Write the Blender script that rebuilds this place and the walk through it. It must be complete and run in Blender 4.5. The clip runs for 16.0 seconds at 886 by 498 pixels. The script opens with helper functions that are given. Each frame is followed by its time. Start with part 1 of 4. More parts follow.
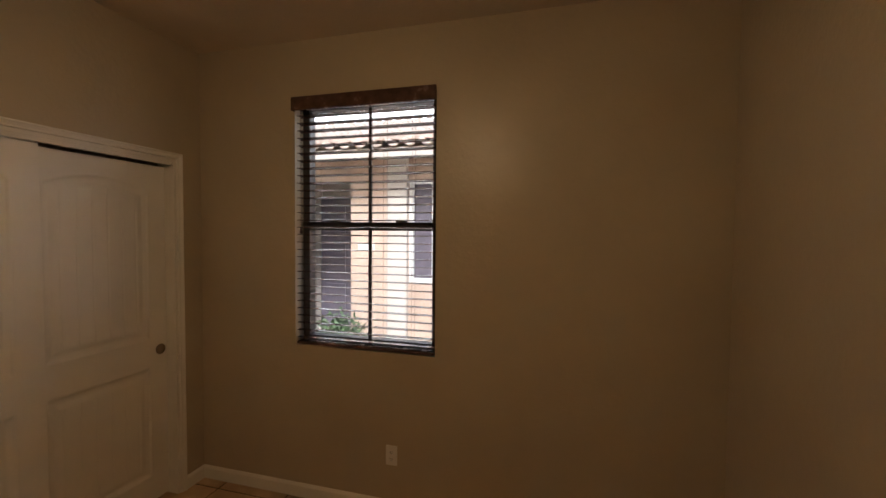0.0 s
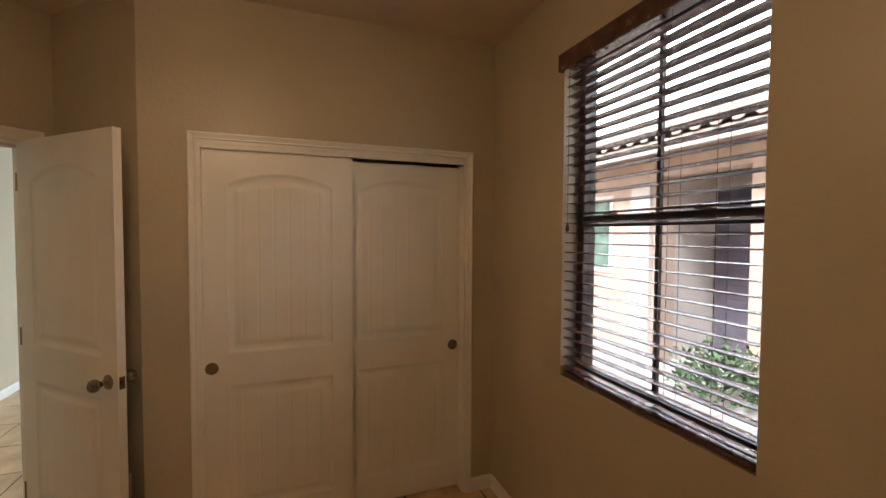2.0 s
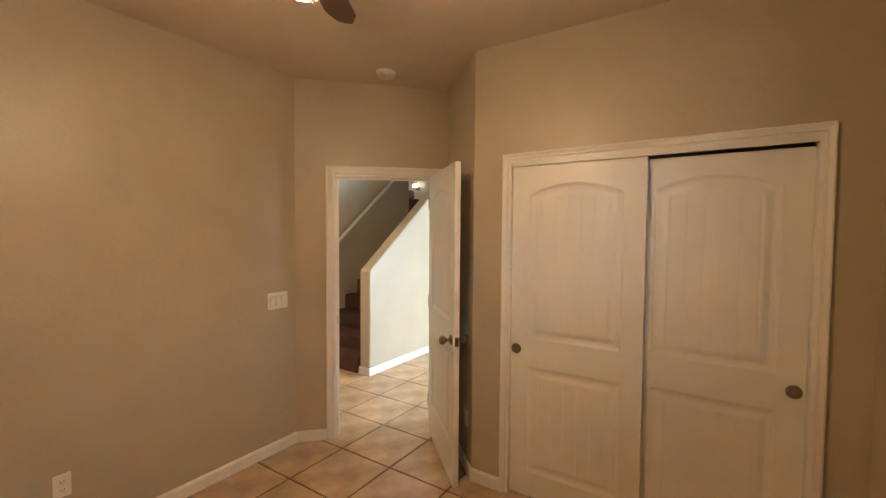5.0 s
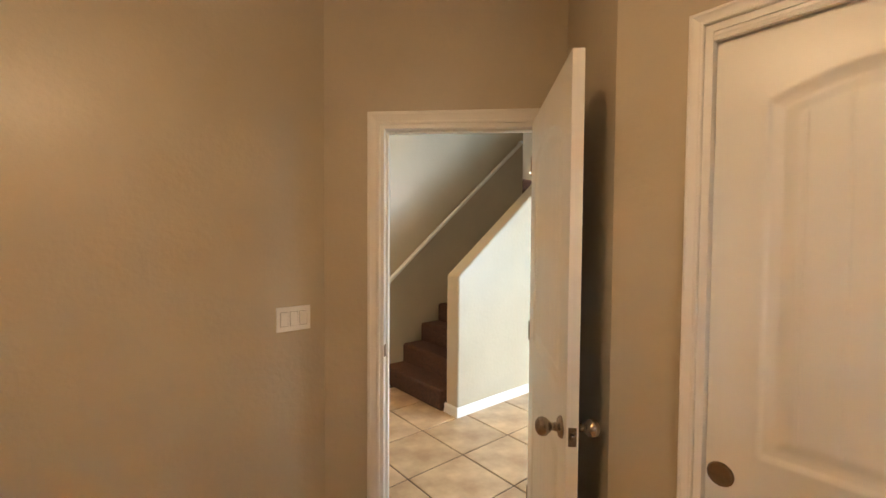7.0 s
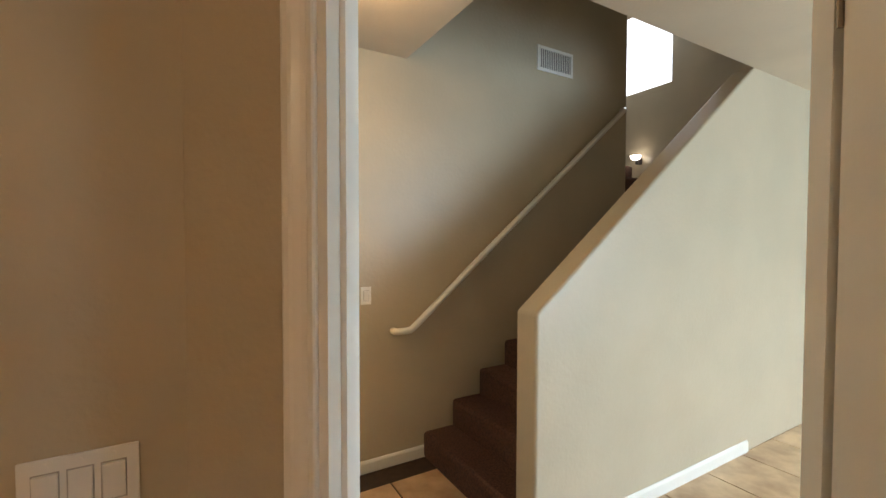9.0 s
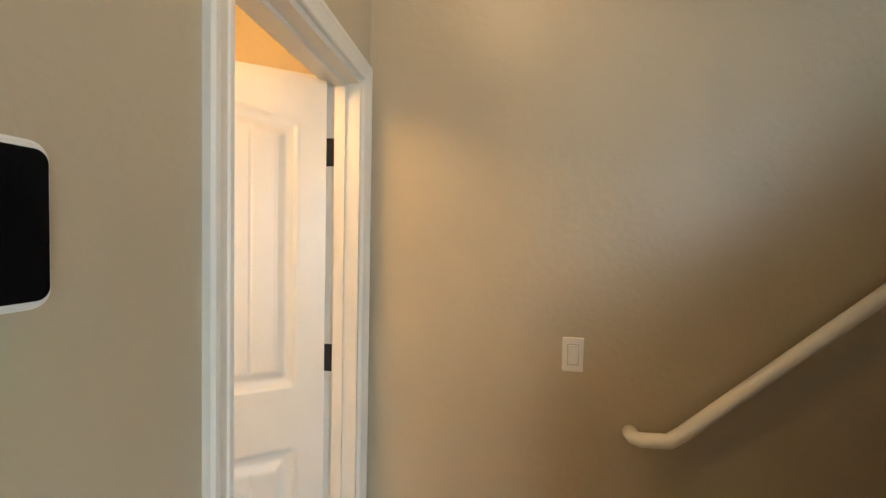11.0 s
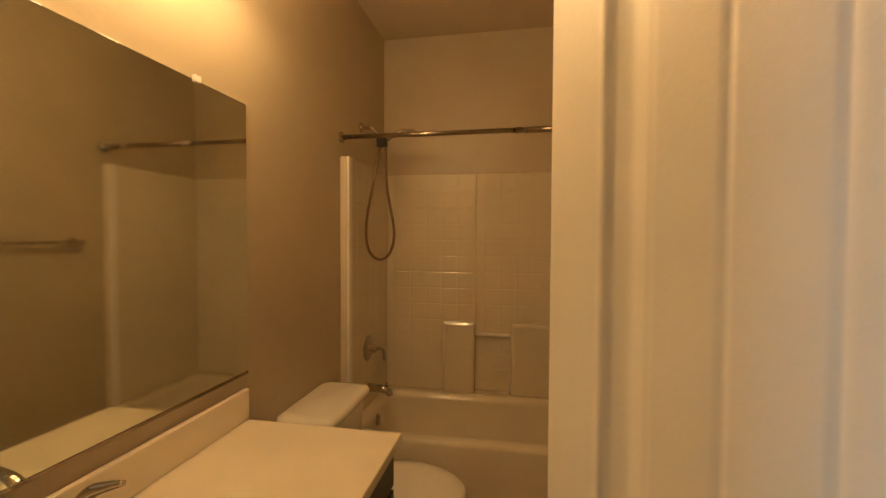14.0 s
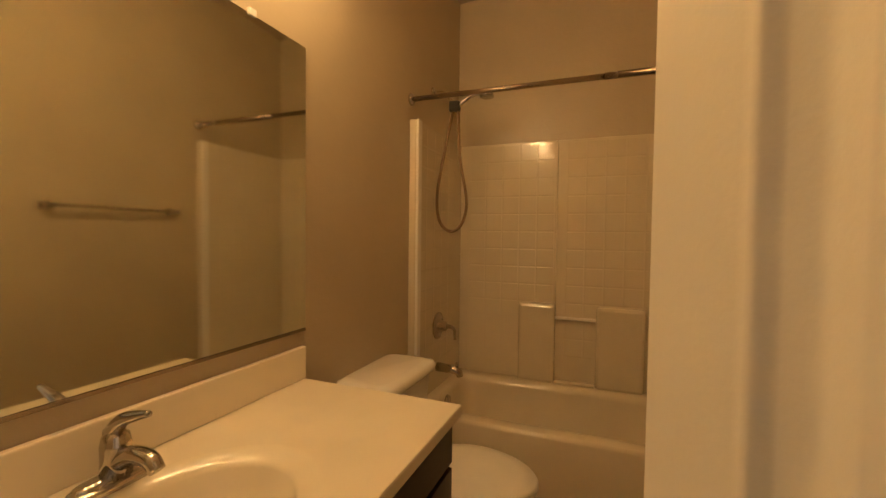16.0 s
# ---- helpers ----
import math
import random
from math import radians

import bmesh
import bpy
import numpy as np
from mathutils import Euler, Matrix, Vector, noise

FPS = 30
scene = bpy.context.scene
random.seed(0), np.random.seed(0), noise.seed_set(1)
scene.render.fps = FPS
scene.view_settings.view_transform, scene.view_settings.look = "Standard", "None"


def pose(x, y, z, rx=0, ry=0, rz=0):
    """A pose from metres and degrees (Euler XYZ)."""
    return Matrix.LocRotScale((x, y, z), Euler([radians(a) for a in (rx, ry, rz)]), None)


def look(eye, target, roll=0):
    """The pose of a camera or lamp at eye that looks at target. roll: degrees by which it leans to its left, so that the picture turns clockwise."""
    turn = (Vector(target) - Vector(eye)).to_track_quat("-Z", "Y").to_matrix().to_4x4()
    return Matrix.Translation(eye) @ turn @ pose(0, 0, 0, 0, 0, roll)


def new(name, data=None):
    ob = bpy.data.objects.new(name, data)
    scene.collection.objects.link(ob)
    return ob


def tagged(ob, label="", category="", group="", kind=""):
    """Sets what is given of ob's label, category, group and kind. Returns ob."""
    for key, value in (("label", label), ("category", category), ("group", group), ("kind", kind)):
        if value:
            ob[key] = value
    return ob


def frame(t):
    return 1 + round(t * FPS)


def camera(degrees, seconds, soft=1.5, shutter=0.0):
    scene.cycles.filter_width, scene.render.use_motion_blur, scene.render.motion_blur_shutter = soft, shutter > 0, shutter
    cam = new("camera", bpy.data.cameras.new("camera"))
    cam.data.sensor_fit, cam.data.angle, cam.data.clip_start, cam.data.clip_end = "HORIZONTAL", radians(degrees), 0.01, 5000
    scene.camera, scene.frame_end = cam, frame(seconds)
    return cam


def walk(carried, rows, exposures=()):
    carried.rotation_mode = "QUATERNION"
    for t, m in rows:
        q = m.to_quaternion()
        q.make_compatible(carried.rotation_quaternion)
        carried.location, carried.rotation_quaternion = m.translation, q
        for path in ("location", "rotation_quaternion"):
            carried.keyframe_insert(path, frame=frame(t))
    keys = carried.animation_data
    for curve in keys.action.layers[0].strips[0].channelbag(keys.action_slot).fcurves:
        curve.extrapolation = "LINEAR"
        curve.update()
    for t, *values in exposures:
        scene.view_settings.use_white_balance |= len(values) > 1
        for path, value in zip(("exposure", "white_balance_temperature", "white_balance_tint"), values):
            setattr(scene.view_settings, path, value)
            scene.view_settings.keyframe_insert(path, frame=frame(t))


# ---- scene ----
cam = camera(93.0, 16.0)
PATH = [
    (0, (0.361, 0.765, 1.618), (-0.176, 2.69, 1.541), 0.5),
    (0.5, (0.475, 0.99, 1.616), (-0.492, 2.739, 1.537), 0.4),
    (1, (0.545, 1.245, 1.625), (-0.838, 2.687, 1.542), 0.4),
    (1.5, (0.509, 1.525, 1.596), (-1.18, 2.595, 1.523), 0.4),
    (2, (0.465, 1.768, 1.592), (-1.411, 2.459, 1.52), 0.3),
    (2.5, (0.448, 1.985, 1.596), (-1.535, 2.233, 1.518), 0.3),
    (3, (0.5, 2.134, 1.58), (-1.49, 1.944, 1.507), 0.3),
    (3.5, (0.593, 2.259, 1.593), (-1.325, 1.697, 1.52), 0.2),
    (4, (0.659, 2.392, 1.617), (-1.154, 1.549, 1.551), 0.3),
    (4.2, (0.672, 2.431, 1.629), (-1.1, 1.507, 1.558), 0.3),
    (6.5, (-0.404, 2.035, 1.542), (-1.867, 0.673, 1.469), 0.5),
    (7, (-0.672, 1.76, 1.516), (-1.949, 0.222, 1.447), 0.4),
    (7.5, (-0.934, 1.523, 1.502), (-2.155, -0.06, 1.437), 0.6),
    (8, (-1.179, 1.263, 1.52), (-2.396, -0.323, 1.461), 0.4),
    (8.2, (-1.266, 1.165, 1.517), (-2.432, -0.46, 1.46), 0.2),
    (10.3, (-2.029, -0.096, 1.588), (-2.57, -2.02, 1.517), 1.2),
    (10.5, (-2.092, -0.195, 1.577), (-2.447, -2.162, 1.504), 1.3),
    (11, (-2.231, -0.468, 1.555), (-2.004, -2.453, 1.483), 1.2),
    (11.5, (-2.254, -0.743, 1.539), (-1.427, -2.561, 1.439), 0.9),
    (12, (-2.216, -1.003, 1.488), (-0.894, -2.501, 1.411), 0.6),
    (12.5, (-2.13, -1.18, 1.492), (-0.427, -2.22, 1.44), 0.2),
    (13, (-1.954, -1.268, 1.536), (-0.023, -1.784, 1.472), 1.4),
    (13.5, (-1.816, -1.348, 1.518), (0.182, -1.416, 1.45), 0.7),
    (14, (-1.698, -1.368, 1.462), (0.269, -1.007, 1.406), 0.3),
    (14.5, (-1.624, -1.358, 1.426), (0.251, -0.664, 1.366), 0.5),
    (15, (-1.582, -1.362, 1.387), (0.252, -0.565, 1.33), 0.6),
    (15.5, (-1.542, -1.365, 1.348), (0.299, -0.588, 1.287), 0.6),
    (16, (-1.517, -1.376, 1.306), (0.341, -0.639, 1.242), 0.7),
]
EXPOSURE = [
    (0, 0.82, 6500, 10), (1.5, 1.13, 6450, 10), (2.5, 1.38, 6400, 10), (3, 1.45, 6400, 10), (4, 2.15, 6500, 10), (6.5, 2.25, 6500, 9), (7, 2.25, 6500, 9), (8, 2.1, 6500, 9),
    (10.5, 1.15, 6700, 8), (11, 1.25, 6900, 9), (12, 0.33, 7600, 11), (13, 0.28, 7600, 11), (14, 0.42, 6500, 9), (16, 0.53, 6500, 10),
]
walk(cam, [(t, look(eye, target, roll)) for t, eye, target, roll in PATH], EXPOSURE)

# ---- world, daylight and lamps ----
world = bpy.data.worlds.new("sky")
scene.world = world
world.use_nodes = True
wn = world.node_tree.nodes
sky = wn.new("ShaderNodeTexSky")
sky.sky_type = "NISHITA"
sky.sun_disc = False
sky.sun_elevation, sky.sun_rotation = radians(48), radians(200)
sky.air_density, sky.dust_density = 1.0, 4.0
wn["Background"].inputs["Strength"].default_value = 0.15
world.node_tree.links.new(sky.outputs[0], wn["Background"].inputs["Color"])


def lamp(name, kind, m, energy, colour, **opts):
    data = bpy.data.lights.new(name, kind)
    data.energy, data.color = energy, colour
    if kind == "AREA":
        data.shape = "RECTANGLE"
        data.size, data.size_y = opts["size"]
    elif kind == "SUN":
        data.angle = radians(opts["angle"])
    else:
        data.shadow_soft_size = opts["radius"]
    ob = new(name, data)
    ob.matrix_world = m
    return ob


WARM = (1.0, 0.70, 0.38)
DAY = (0.86, 0.93, 1.0)
lamp("sun", "SUN", look((0, 0, 10), (-2.5, 7.0, 0)), 4.2, (0.86, 0.92, 1.0), angle=12)
lamp("living_daylight", "AREA", look((-5.7, 3.05, 1.4), (-4.0, -0.9, 1.0)), 50, (0.52, 0.78, 1.0), size=(2.0, 2.0))
lamp("landing_daylight", "AREA", look((-6.1, -2.6, 3.8), (-4.6, -1.6, 1.8)), 2.8, DAY, size=(0.9, 0.9))
FAN = (-0.35, 1.36)
for k in range(3):
    a = radians(225 + 120 * k)
    lamp("fan_bulb", "POINT", pose(FAN[0] + 0.10 * math.cos(a), FAN[1] + 0.10 * math.sin(a), 2.345), 2.4, (1.0, 0.68, 0.38), radius=0.045)
lamp("hall_bulb", "POINT", pose(-2.3, -1.1, 2.62), 1.6, (1.0, 0.66, 0.34), radius=0.06)
for k in range(4):
    lamp("vanity_bulb", "POINT", pose(-1.22 + 0.22 * k, -0.65, 2.31), 5.2, (1.0, 0.60, 0.235), radius=0.05)


# ---- materials ----
def mat(name, base, rough=0.5, metal=0.0, vary=0.06, scale=6.0, bump=0.0, bump_scale=60.0, detail=4.0, tint=None, spec=0.5, rand=0.0, coat=0.0):
    m = bpy.data.materials.new(name)
    m.use_nodes = True
    nt = m.node_tree
    n, l = nt.nodes, nt.links
    b = n["Principled BSDF"]
    b.inputs["Roughness"].default_value = rough
    b.inputs["Metallic"].default_value = metal
    b.inputs["Specular IOR Level"].default_value = spec
    b.inputs["Coat Weight"].default_value = coat
    co = n.new("ShaderNodeTexCoord")
    tx = n.new("ShaderNodeTexNoise")
    tx.inputs["Scale"].default_value, tx.inputs["Detail"].default_value = scale, detail
    l.new(co.outputs["Object"], tx.inputs["Vector"])
    ramp = n.new("ShaderNodeValToRGB")
    other = tint if tint else tuple(c * (1 - 2.2 * vary) for c in base)
    ramp.color_ramp.elements[0].position, ramp.color_ramp.elements[1].position = 0.32, 0.68
    ramp.color_ramp.elements[0].color = (*other, 1)
    ramp.color_ramp.elements[1].color = (*[min(1, c * (1 + vary)) for c in base], 1)
    l.new(tx.outputs["Fac"], ramp.inputs["Fac"])
    out = ramp.outputs["Color"]
    if rand:
        info = n.new("ShaderNodeObjectInfo")
        mp = n.new("ShaderNodeMapRange")
        mp.inputs["To Min"].default_value, mp.inputs["To Max"].default_value = 1 - rand, 1 + rand
        l.new(info.outputs["Random"], mp.inputs["Value"])
        hs = n.new("ShaderNodeHueSaturation")
        l.new(mp.outputs[0], hs.inputs["Value"])
        l.new(out, hs.inputs["Color"])
        out = hs.outputs["Color"]
    l.new(out, b.inputs["Base Color"])
    r2 = n.new("ShaderNodeMapRange")
    r2.inputs["To Min"].default_value, r2.inputs["To Max"].default_value = max(0.02, rough - 0.06), min(1, rough + 0.06)
    l.new(tx.outputs["Fac"], r2.inputs["Value"])
    l.new(r2.outputs[0], b.inputs["Roughness"])
    if bump:
        t2 = n.new("ShaderNodeTexNoise")
        t2.inputs["Scale"].default_value, t2.inputs["Detail"].default_value = bump_scale, 3
        l.new(co.outputs["Object"], t2.inputs["Vector"])
        bp = n.new("ShaderNodeBump")
        bp.inputs["Strength"].default_value, bp.inputs["Distance"].default_value = bump, 0.004
        l.new(t2.outputs["Fac"], bp.inputs["Height"])
        l.new(bp.outputs[0], b.inputs["Normal"])
    return m


def glow(name, colour, strength):
    m = bpy.data.materials.new(name)
    m.use_nodes = True
    b = m.node_tree.nodes["Principled BSDF"]
    b.inputs["Base Color"].default_value = (*colour, 1)
    b.inputs["Emission Color"].default_value = (*colour, 1)
    b.inputs["Emission Strength"].default_value = strength
    return m


def glass(name):
    m = bpy.data.materials.new(name)
    m.use_nodes = True
    b = m.node_tree.nodes["Principled BSDF"]
    b.inputs["Transmission Weight"].default_value = 1
    b.inputs["Roughness"].default_value = 0.0
    b.inputs["IOR"].default_value = 1.02
    return m


PAINT = mat("tan_wall_paint", (0.49, 0.415, 0.30), 0.38, vary=0.03, scale=2.5, bump=0.42, bump_scale=38, spec=0.45)
CEIL = mat("ceiling_paint", (0.63, 0.53, 0.41), 0.7, vary=0.03, scale=2.5, bump=0.5, bump_scale=45)
TRIM = mat("white_trim_paint", (0.80, 0.77, 0.71), 0.33, vary=0.02, scale=5, bump=0.03, bump_scale=90)
DOORM = mat("white_door_paint", (0.78, 0.75, 0.69), 0.34, vary=0.02, scale=4, bump=0.06, bump_scale=150)
TILE = mat("tan_floor_tile", (0.62, 0.45, 0.275), 0.36, vary=0.10, scale=5, detail=8, tint=(0.40, 0.25, 0.14), bump=0.12, bump_scale=30, rand=0.10)
GROUT = mat("brown_grout", (0.05, 0.03, 0.02), 0.9, vary=0.15, scale=20, bump=0.3)
NICKEL = mat("brushed_nickel", (0.33, 0.28, 0.23), 0.25, 1.0, vary=0.03, scale=12)
CHROME = mat("chrome", (0.52, 0.49, 0.45), 0.09, 1.0, vary=0.02, scale=20)
DARKMETAL = mat("dark_bronze_metal", (0.055, 0.048, 0.045), 0.4, 0.3, vary=0.1, scale=30)
BLIND = mat("dark_brown_blind", (0.10, 0.052, 0.042), 0.26, vary=0.2, scale=14, bump=0.05)
BLADE = mat("dark_walnut_blade", (0.05, 0.022, 0.015), 0.4, vary=0.25, scale=12)
CARPET = mat("brown_carpet", (0.10, 0.046, 0.03), 0.95, vary=0.25, scale=80, bump=1.0, bump_scale=260)
PLASTIC = mat("white_plastic", (0.80, 0.78, 0.74), 0.35, vary=0.02)
SCREEN = mat("black_screen", (0.004, 0.004, 0.005), 0.10, vary=0.05, spec=0.12)
ESPRESSO = mat("espresso_cabinet", (0.028, 0.017, 0.013), 0.4, vary=0.2, scale=10)
MARBLE = mat("cream_cultured_marble", (0.80, 0.73, 0.60), 0.16, vary=0.03, scale=4, coat=0.3)
PORCELAIN = mat("white_porcelain", (0.80, 0.77, 0.72), 0.10, vary=0.015, scale=5, coat=0.4)
FIBER = mat("almond_fibreglass", (0.68, 0.61, 0.48), 0.15, vary=0.02, scale=4, bump=0.05, bump_scale=25, coat=0.3)
HOSE = mat("bronze_hose", (0.20, 0.14, 0.09), 0.35, 0.8, vary=0.1, scale=60)
BLACK = mat("black_part_and_shade", (0.02, 0.02, 0.02), 0.6)
CORD = mat("brown_cord", (0.09, 0.05, 0.04), 0.8)
SHADE = glow("frosted_glass_shade", (1.0, 0.72, 0.42), 5.0)
LED = glow("green_led", (0.05, 1.0, 0.45), 22.0)
PANE = glass("window_glass")
MIRROR = mat("mirror_silver", (0.80, 0.83, 0.74), 0.01, 1.0, vary=0.0)
STUCCO = mat("peach_stucco", (0.62, 0.46, 0.36), 0.9, vary=0.06, scale=3, bump=0.6, bump_scale=40)
STUCCO_PALE = mat("pale_stucco", (0.62, 0.56, 0.50), 0.9, vary=0.05, scale=3, bump=0.6, bump_scale=40)
ROOFTILE = mat("clay_roof_tile", (0.50, 0.40, 0.34), 0.8, vary=0.15, scale=8, rand=0.15)
ENTRY = mat("purple_grey_door", (0.13, 0.11, 0.14), 0.5, vary=0.1)
GREYD = mat("grey_door", (0.30, 0.28, 0.30), 0.5, vary=0.1)
PAVER = mat("pink_paver", (0.58, 0.49, 0.46), 0.9, vary=0.12, scale=7, bump=0.3, rand=0.1)
GROUND = mat("gravel_ground", (0.52, 0.48, 0.45), 0.95, vary=0.15, scale=9, bump=0.6)
LEAF = mat("green_leaf", (0.085, 0.15, 0.06), 0.6, vary=0.3, scale=15)
# Opaque pane colour with the green reflection painted in.
GREEN_REFLECTION = mat("pane_painted_reflection", (0.16, 0.24, 0.19), 0.08, vary=0.3, scale=3)
UPPERWALL = PAINT


# ---- building helpers ----
def part(name, bm, material, parent=None, label="", smooth=False):
    me = bpy.data.meshes.new(name)
    bm.to_mesh(me)
    bm.free()
    me.materials.append(material)
    if smooth:
        me.shade_smooth()
    ob = new(name, me)
    ob.parent = parent
    if label:
        ob["label"] = label
    return ob


def thing(name, bm, material, label, category, m=None, group="", kind="", smooth=False):
    ob = part(name, bm, material, smooth=smooth)
    if m is not None:
        ob.matrix_world = m
    return tagged(ob, label, category, group, kind)


def holder(name, label, category, m, group="", kind=""):
    ob = new(name)
    ob.empty_display_size = 0.1
    ob.matrix_world = m
    return tagged(ob, label, category, group, kind)


def box(bm, x0, x1, y0, y1, z0, z1, bevel=0.0, seg=2):
    r = bmesh.ops.create_cube(bm, size=1.0)
    c = Vector(((x0 + x1) / 2, (y0 + y1) / 2, (z0 + z1) / 2))
    s = (abs(x1 - x0), abs(y1 - y0), abs(z1 - z0))
    for v in r["verts"]:
        v.co = Vector((v.co.x * s[0], v.co.y * s[1], v.co.z * s[2])) + c
    if bevel:
        edges = list({e for v in r["verts"] for e in v.link_edges})
        bmesh.ops.bevel(bm, geom=edges, offset=bevel, segments=seg, affect="EDGES", profile=0.5)
    return bm


def boxes(*rows, bevel=0.0):
    bm = bmesh.new()
    for r in rows:
        box(bm, *r, bevel=bevel)
    return bm


def prism(bm, poly, z0, z1):
    lo = [bm.verts.new((x, y, z0)) for x, y in poly]
    hi = [bm.verts.new((x, y, z1)) for x, y in poly]
    n = len(poly)
    fs = [bm.faces.new(lo[::-1]), bm.faces.new(hi)]
    for i in range(n):
        fs.append(bm.faces.new((lo[i], lo[(i + 1) % n], hi[(i + 1) % n], hi[i])))
    bmesh.ops.recalc_face_normals(bm, faces=fs)
    return bm


def tube(bm, pts, r, seg=12, r_end=None, cap=True):
    pts = [Vector(p) for p in pts]
    rings = []
    side = None
    for i, p in enumerate(pts):
        d = (pts[min(i + 1, len(pts) - 1)] - pts[max(i - 1, 0)]).normalized()
        if side is None:
            side = d.orthogonal().normalized()
        side = (side - d * side.dot(d)).normalized()
        up = d.cross(side)
        k = r if r_end is None else r + (r_end - r) * i / (len(pts) - 1)
        rings.append([bm.verts.new(p + k * (math.cos(a) * side + math.sin(a) * up)) for a in (2 * math.pi * j / seg for j in range(seg))])
    for a, b in zip(rings, rings[1:]):
        for j in range(seg):
            bm.faces.new((a[j], a[(j + 1) % seg], b[(j + 1) % seg], b[j]))
    if cap:
        bm.faces.new(rings[0][::-1])
        bm.faces.new(rings[-1])
    return bm


def lathe(bm, profile, axis="Z", origin=(0, 0, 0), seg=24, sx=1.0, sy=1.0):
    o = Vector(origin)
    rings = []
    for r, h in profile:
        ring = []
        for j in range(seg):
            a = 2 * math.pi * j / seg
            u, v = max(r, 1e-4) * math.cos(a) * sx, max(r, 1e-4) * math.sin(a) * sy
            p = {"Z": (u, v, h), "Y": (u, h, v), "X": (h, u, v)}[axis]
            ring.append(bm.verts.new(o + Vector(p)))
        rings.append(ring)
    fs = []
    for a, b in zip(rings, rings[1:]):
        for j in range(seg):
            fs.append(bm.faces.new((a[j], a[(j + 1) % seg], b[(j + 1) % seg], b[j])))
    fs += [bm.faces.new(rings[0]), bm.faces.new(rings[-1])]
    bmesh.ops.recalc_face_normals(bm, faces=fs)
    return bm


def rounded(x0, x1, y0, y1, r, n=6):
    out = []
    for cx, cy, a0 in ((x1 - r, y1 - r, 0), (x0 + r, y1 - r, 90), (x0 + r, y0 + r, 180), (x1 - r, y0 + r, 270)):
        for k in range(n + 1):
            a = radians(a0 + 90 * k / n)
            out.append((cx + r * math.cos(a), cy + r * math.sin(a)))
    return out


def smooth_path(pts, n=8):
    """A smooth curve through the points."""
    P = [Vector(p) for p in pts]
    P = [2 * P[0] - P[1]] + P + [2 * P[-1] - P[-2]]
    out = []
    for i in range(1, len(P) - 2):
        for k in range(n):
            t = k / n
            a, b, c, d = P[i - 1], P[i], P[i + 1], P[i + 2]
            out.append(0.5 * (2 * b + (c - a) * t + (2 * a - 5 * b + 4 * c - d) * t * t + (3 * b - a - 3 * c + d) * t ** 3))
    out.append(P[-2])
    return out


def structure(name, bm, material, label):
    return thing(name, bm, material, label, name.split("_")[0], kind="structure")


# ---- large structure ----
H = 2.74
TOP = 5.3
structure("wall_north", boxes((-2.62, -1.174, 2.96, 3.12, -0.1, H), (-0.293, 1.24, 2.96, 3.12, -0.1, H), (-1.174, -0.293, 2.96, 3.12, -0.1, 0.934), (-1.174, -0.293, 2.96, 3.12, 2.396, H)),
          PAINT, "tan painted bedroom wall around the window")
structure("wall_east", boxes((1.12, 1.24, -0.24, 2.96, -0.1, H)), PAINT, "plain tan painted bedroom wall")
structure("wall_closet", boxes((-1.99, -1.87, 1.115, 1.350, -0.1, H), (-1.99, -1.87, 2.780, 2.96, -0.1, H), (-1.99, -1.87, 1.350, 2.780, 2.045, H)), PAINT, "tan painted wall around the closet opening")
structure("wall_closet_back", boxes((-2.62, -2.50, 0.75, 2.96, -0.1, H)), PAINT, "plain tan wall at the back of the closet")
S2 = math.sqrt(0.5)
DW = Vector((-1.56, -0.24, 0))          # start of the diagonal door wall


def dw(s, d=0.0):
    """A point s along the diagonal wall, d out of it towards the hall."""
    return (DW.x - S2 * s - S2 * d, DW.y + S2 * s - S2 * d)


OPEN0, OPEN1 = 0.285, 1.07
bm = bmesh.new()
prism(bm, [(-1.87, 1.115), (-2.3925, 0.5925), (-2.478, 0.678), (-1.955, 1.20)], -0.1, H)
structure("wall_alcove", bm, PAINT, "short tan wall beside the open bedroom door")
bm = bmesh.new()
prism(bm, [(-1.56, -0.24), dw(OPEN0), dw(OPEN0, 0.12), (-1.80, -0.17), (-1.80, -0.43), (-1.56, -0.43)], -0.1, H)
prism(bm, [dw(OPEN1), dw(1.153), dw(1.30, 0.0), dw(1.30, 0.12), dw(OPEN1, 0.12)], -0.1, H)
prism(bm, [dw(OPEN0), dw(OPEN1), dw(OPEN1, 0.12), dw(OPEN0, 0.12)], 2.05, H)
structure("wall_doorway", bm, PAINT, "diagonal tan wall around the bedroom doorway")
structure("wall_switch", boxes((-1.56, 1.24, -0.43, -0.24, -0.1, 2.97)), PAINT, "tan painted wall with the light switch")
B0, B1 = -1.815, -1.115
structure("wall_bathroom", boxes((-1.80, -1.68, -1.90, B0, -0.1, 2.97), (-1.80, -1.68, B1, -0.43, -0.1, 2.97), (-1.80, -1.68, B0, B1, 2.05, 2.97)),
          PAINT, "tan painted hall wall around the bathroom doorway")
structure("wall_stair", boxes((-5.08, -1.68, -2.05, -1.90, -0.1, TOP)), PAINT, "tall tan wall along the staircase")
structure("wall_bath_south", boxes((-1.68, 1.24, -2.08, -1.942, -0.1, 2.97)), PAINT, "tan painted bathroom wall behind the towel bar")
structure("wall_bath_east", boxes((1.125, 1.24, -1.942, -0.43, -0.1, 2.97)), PAINT, "tan painted wall above the bathtub")
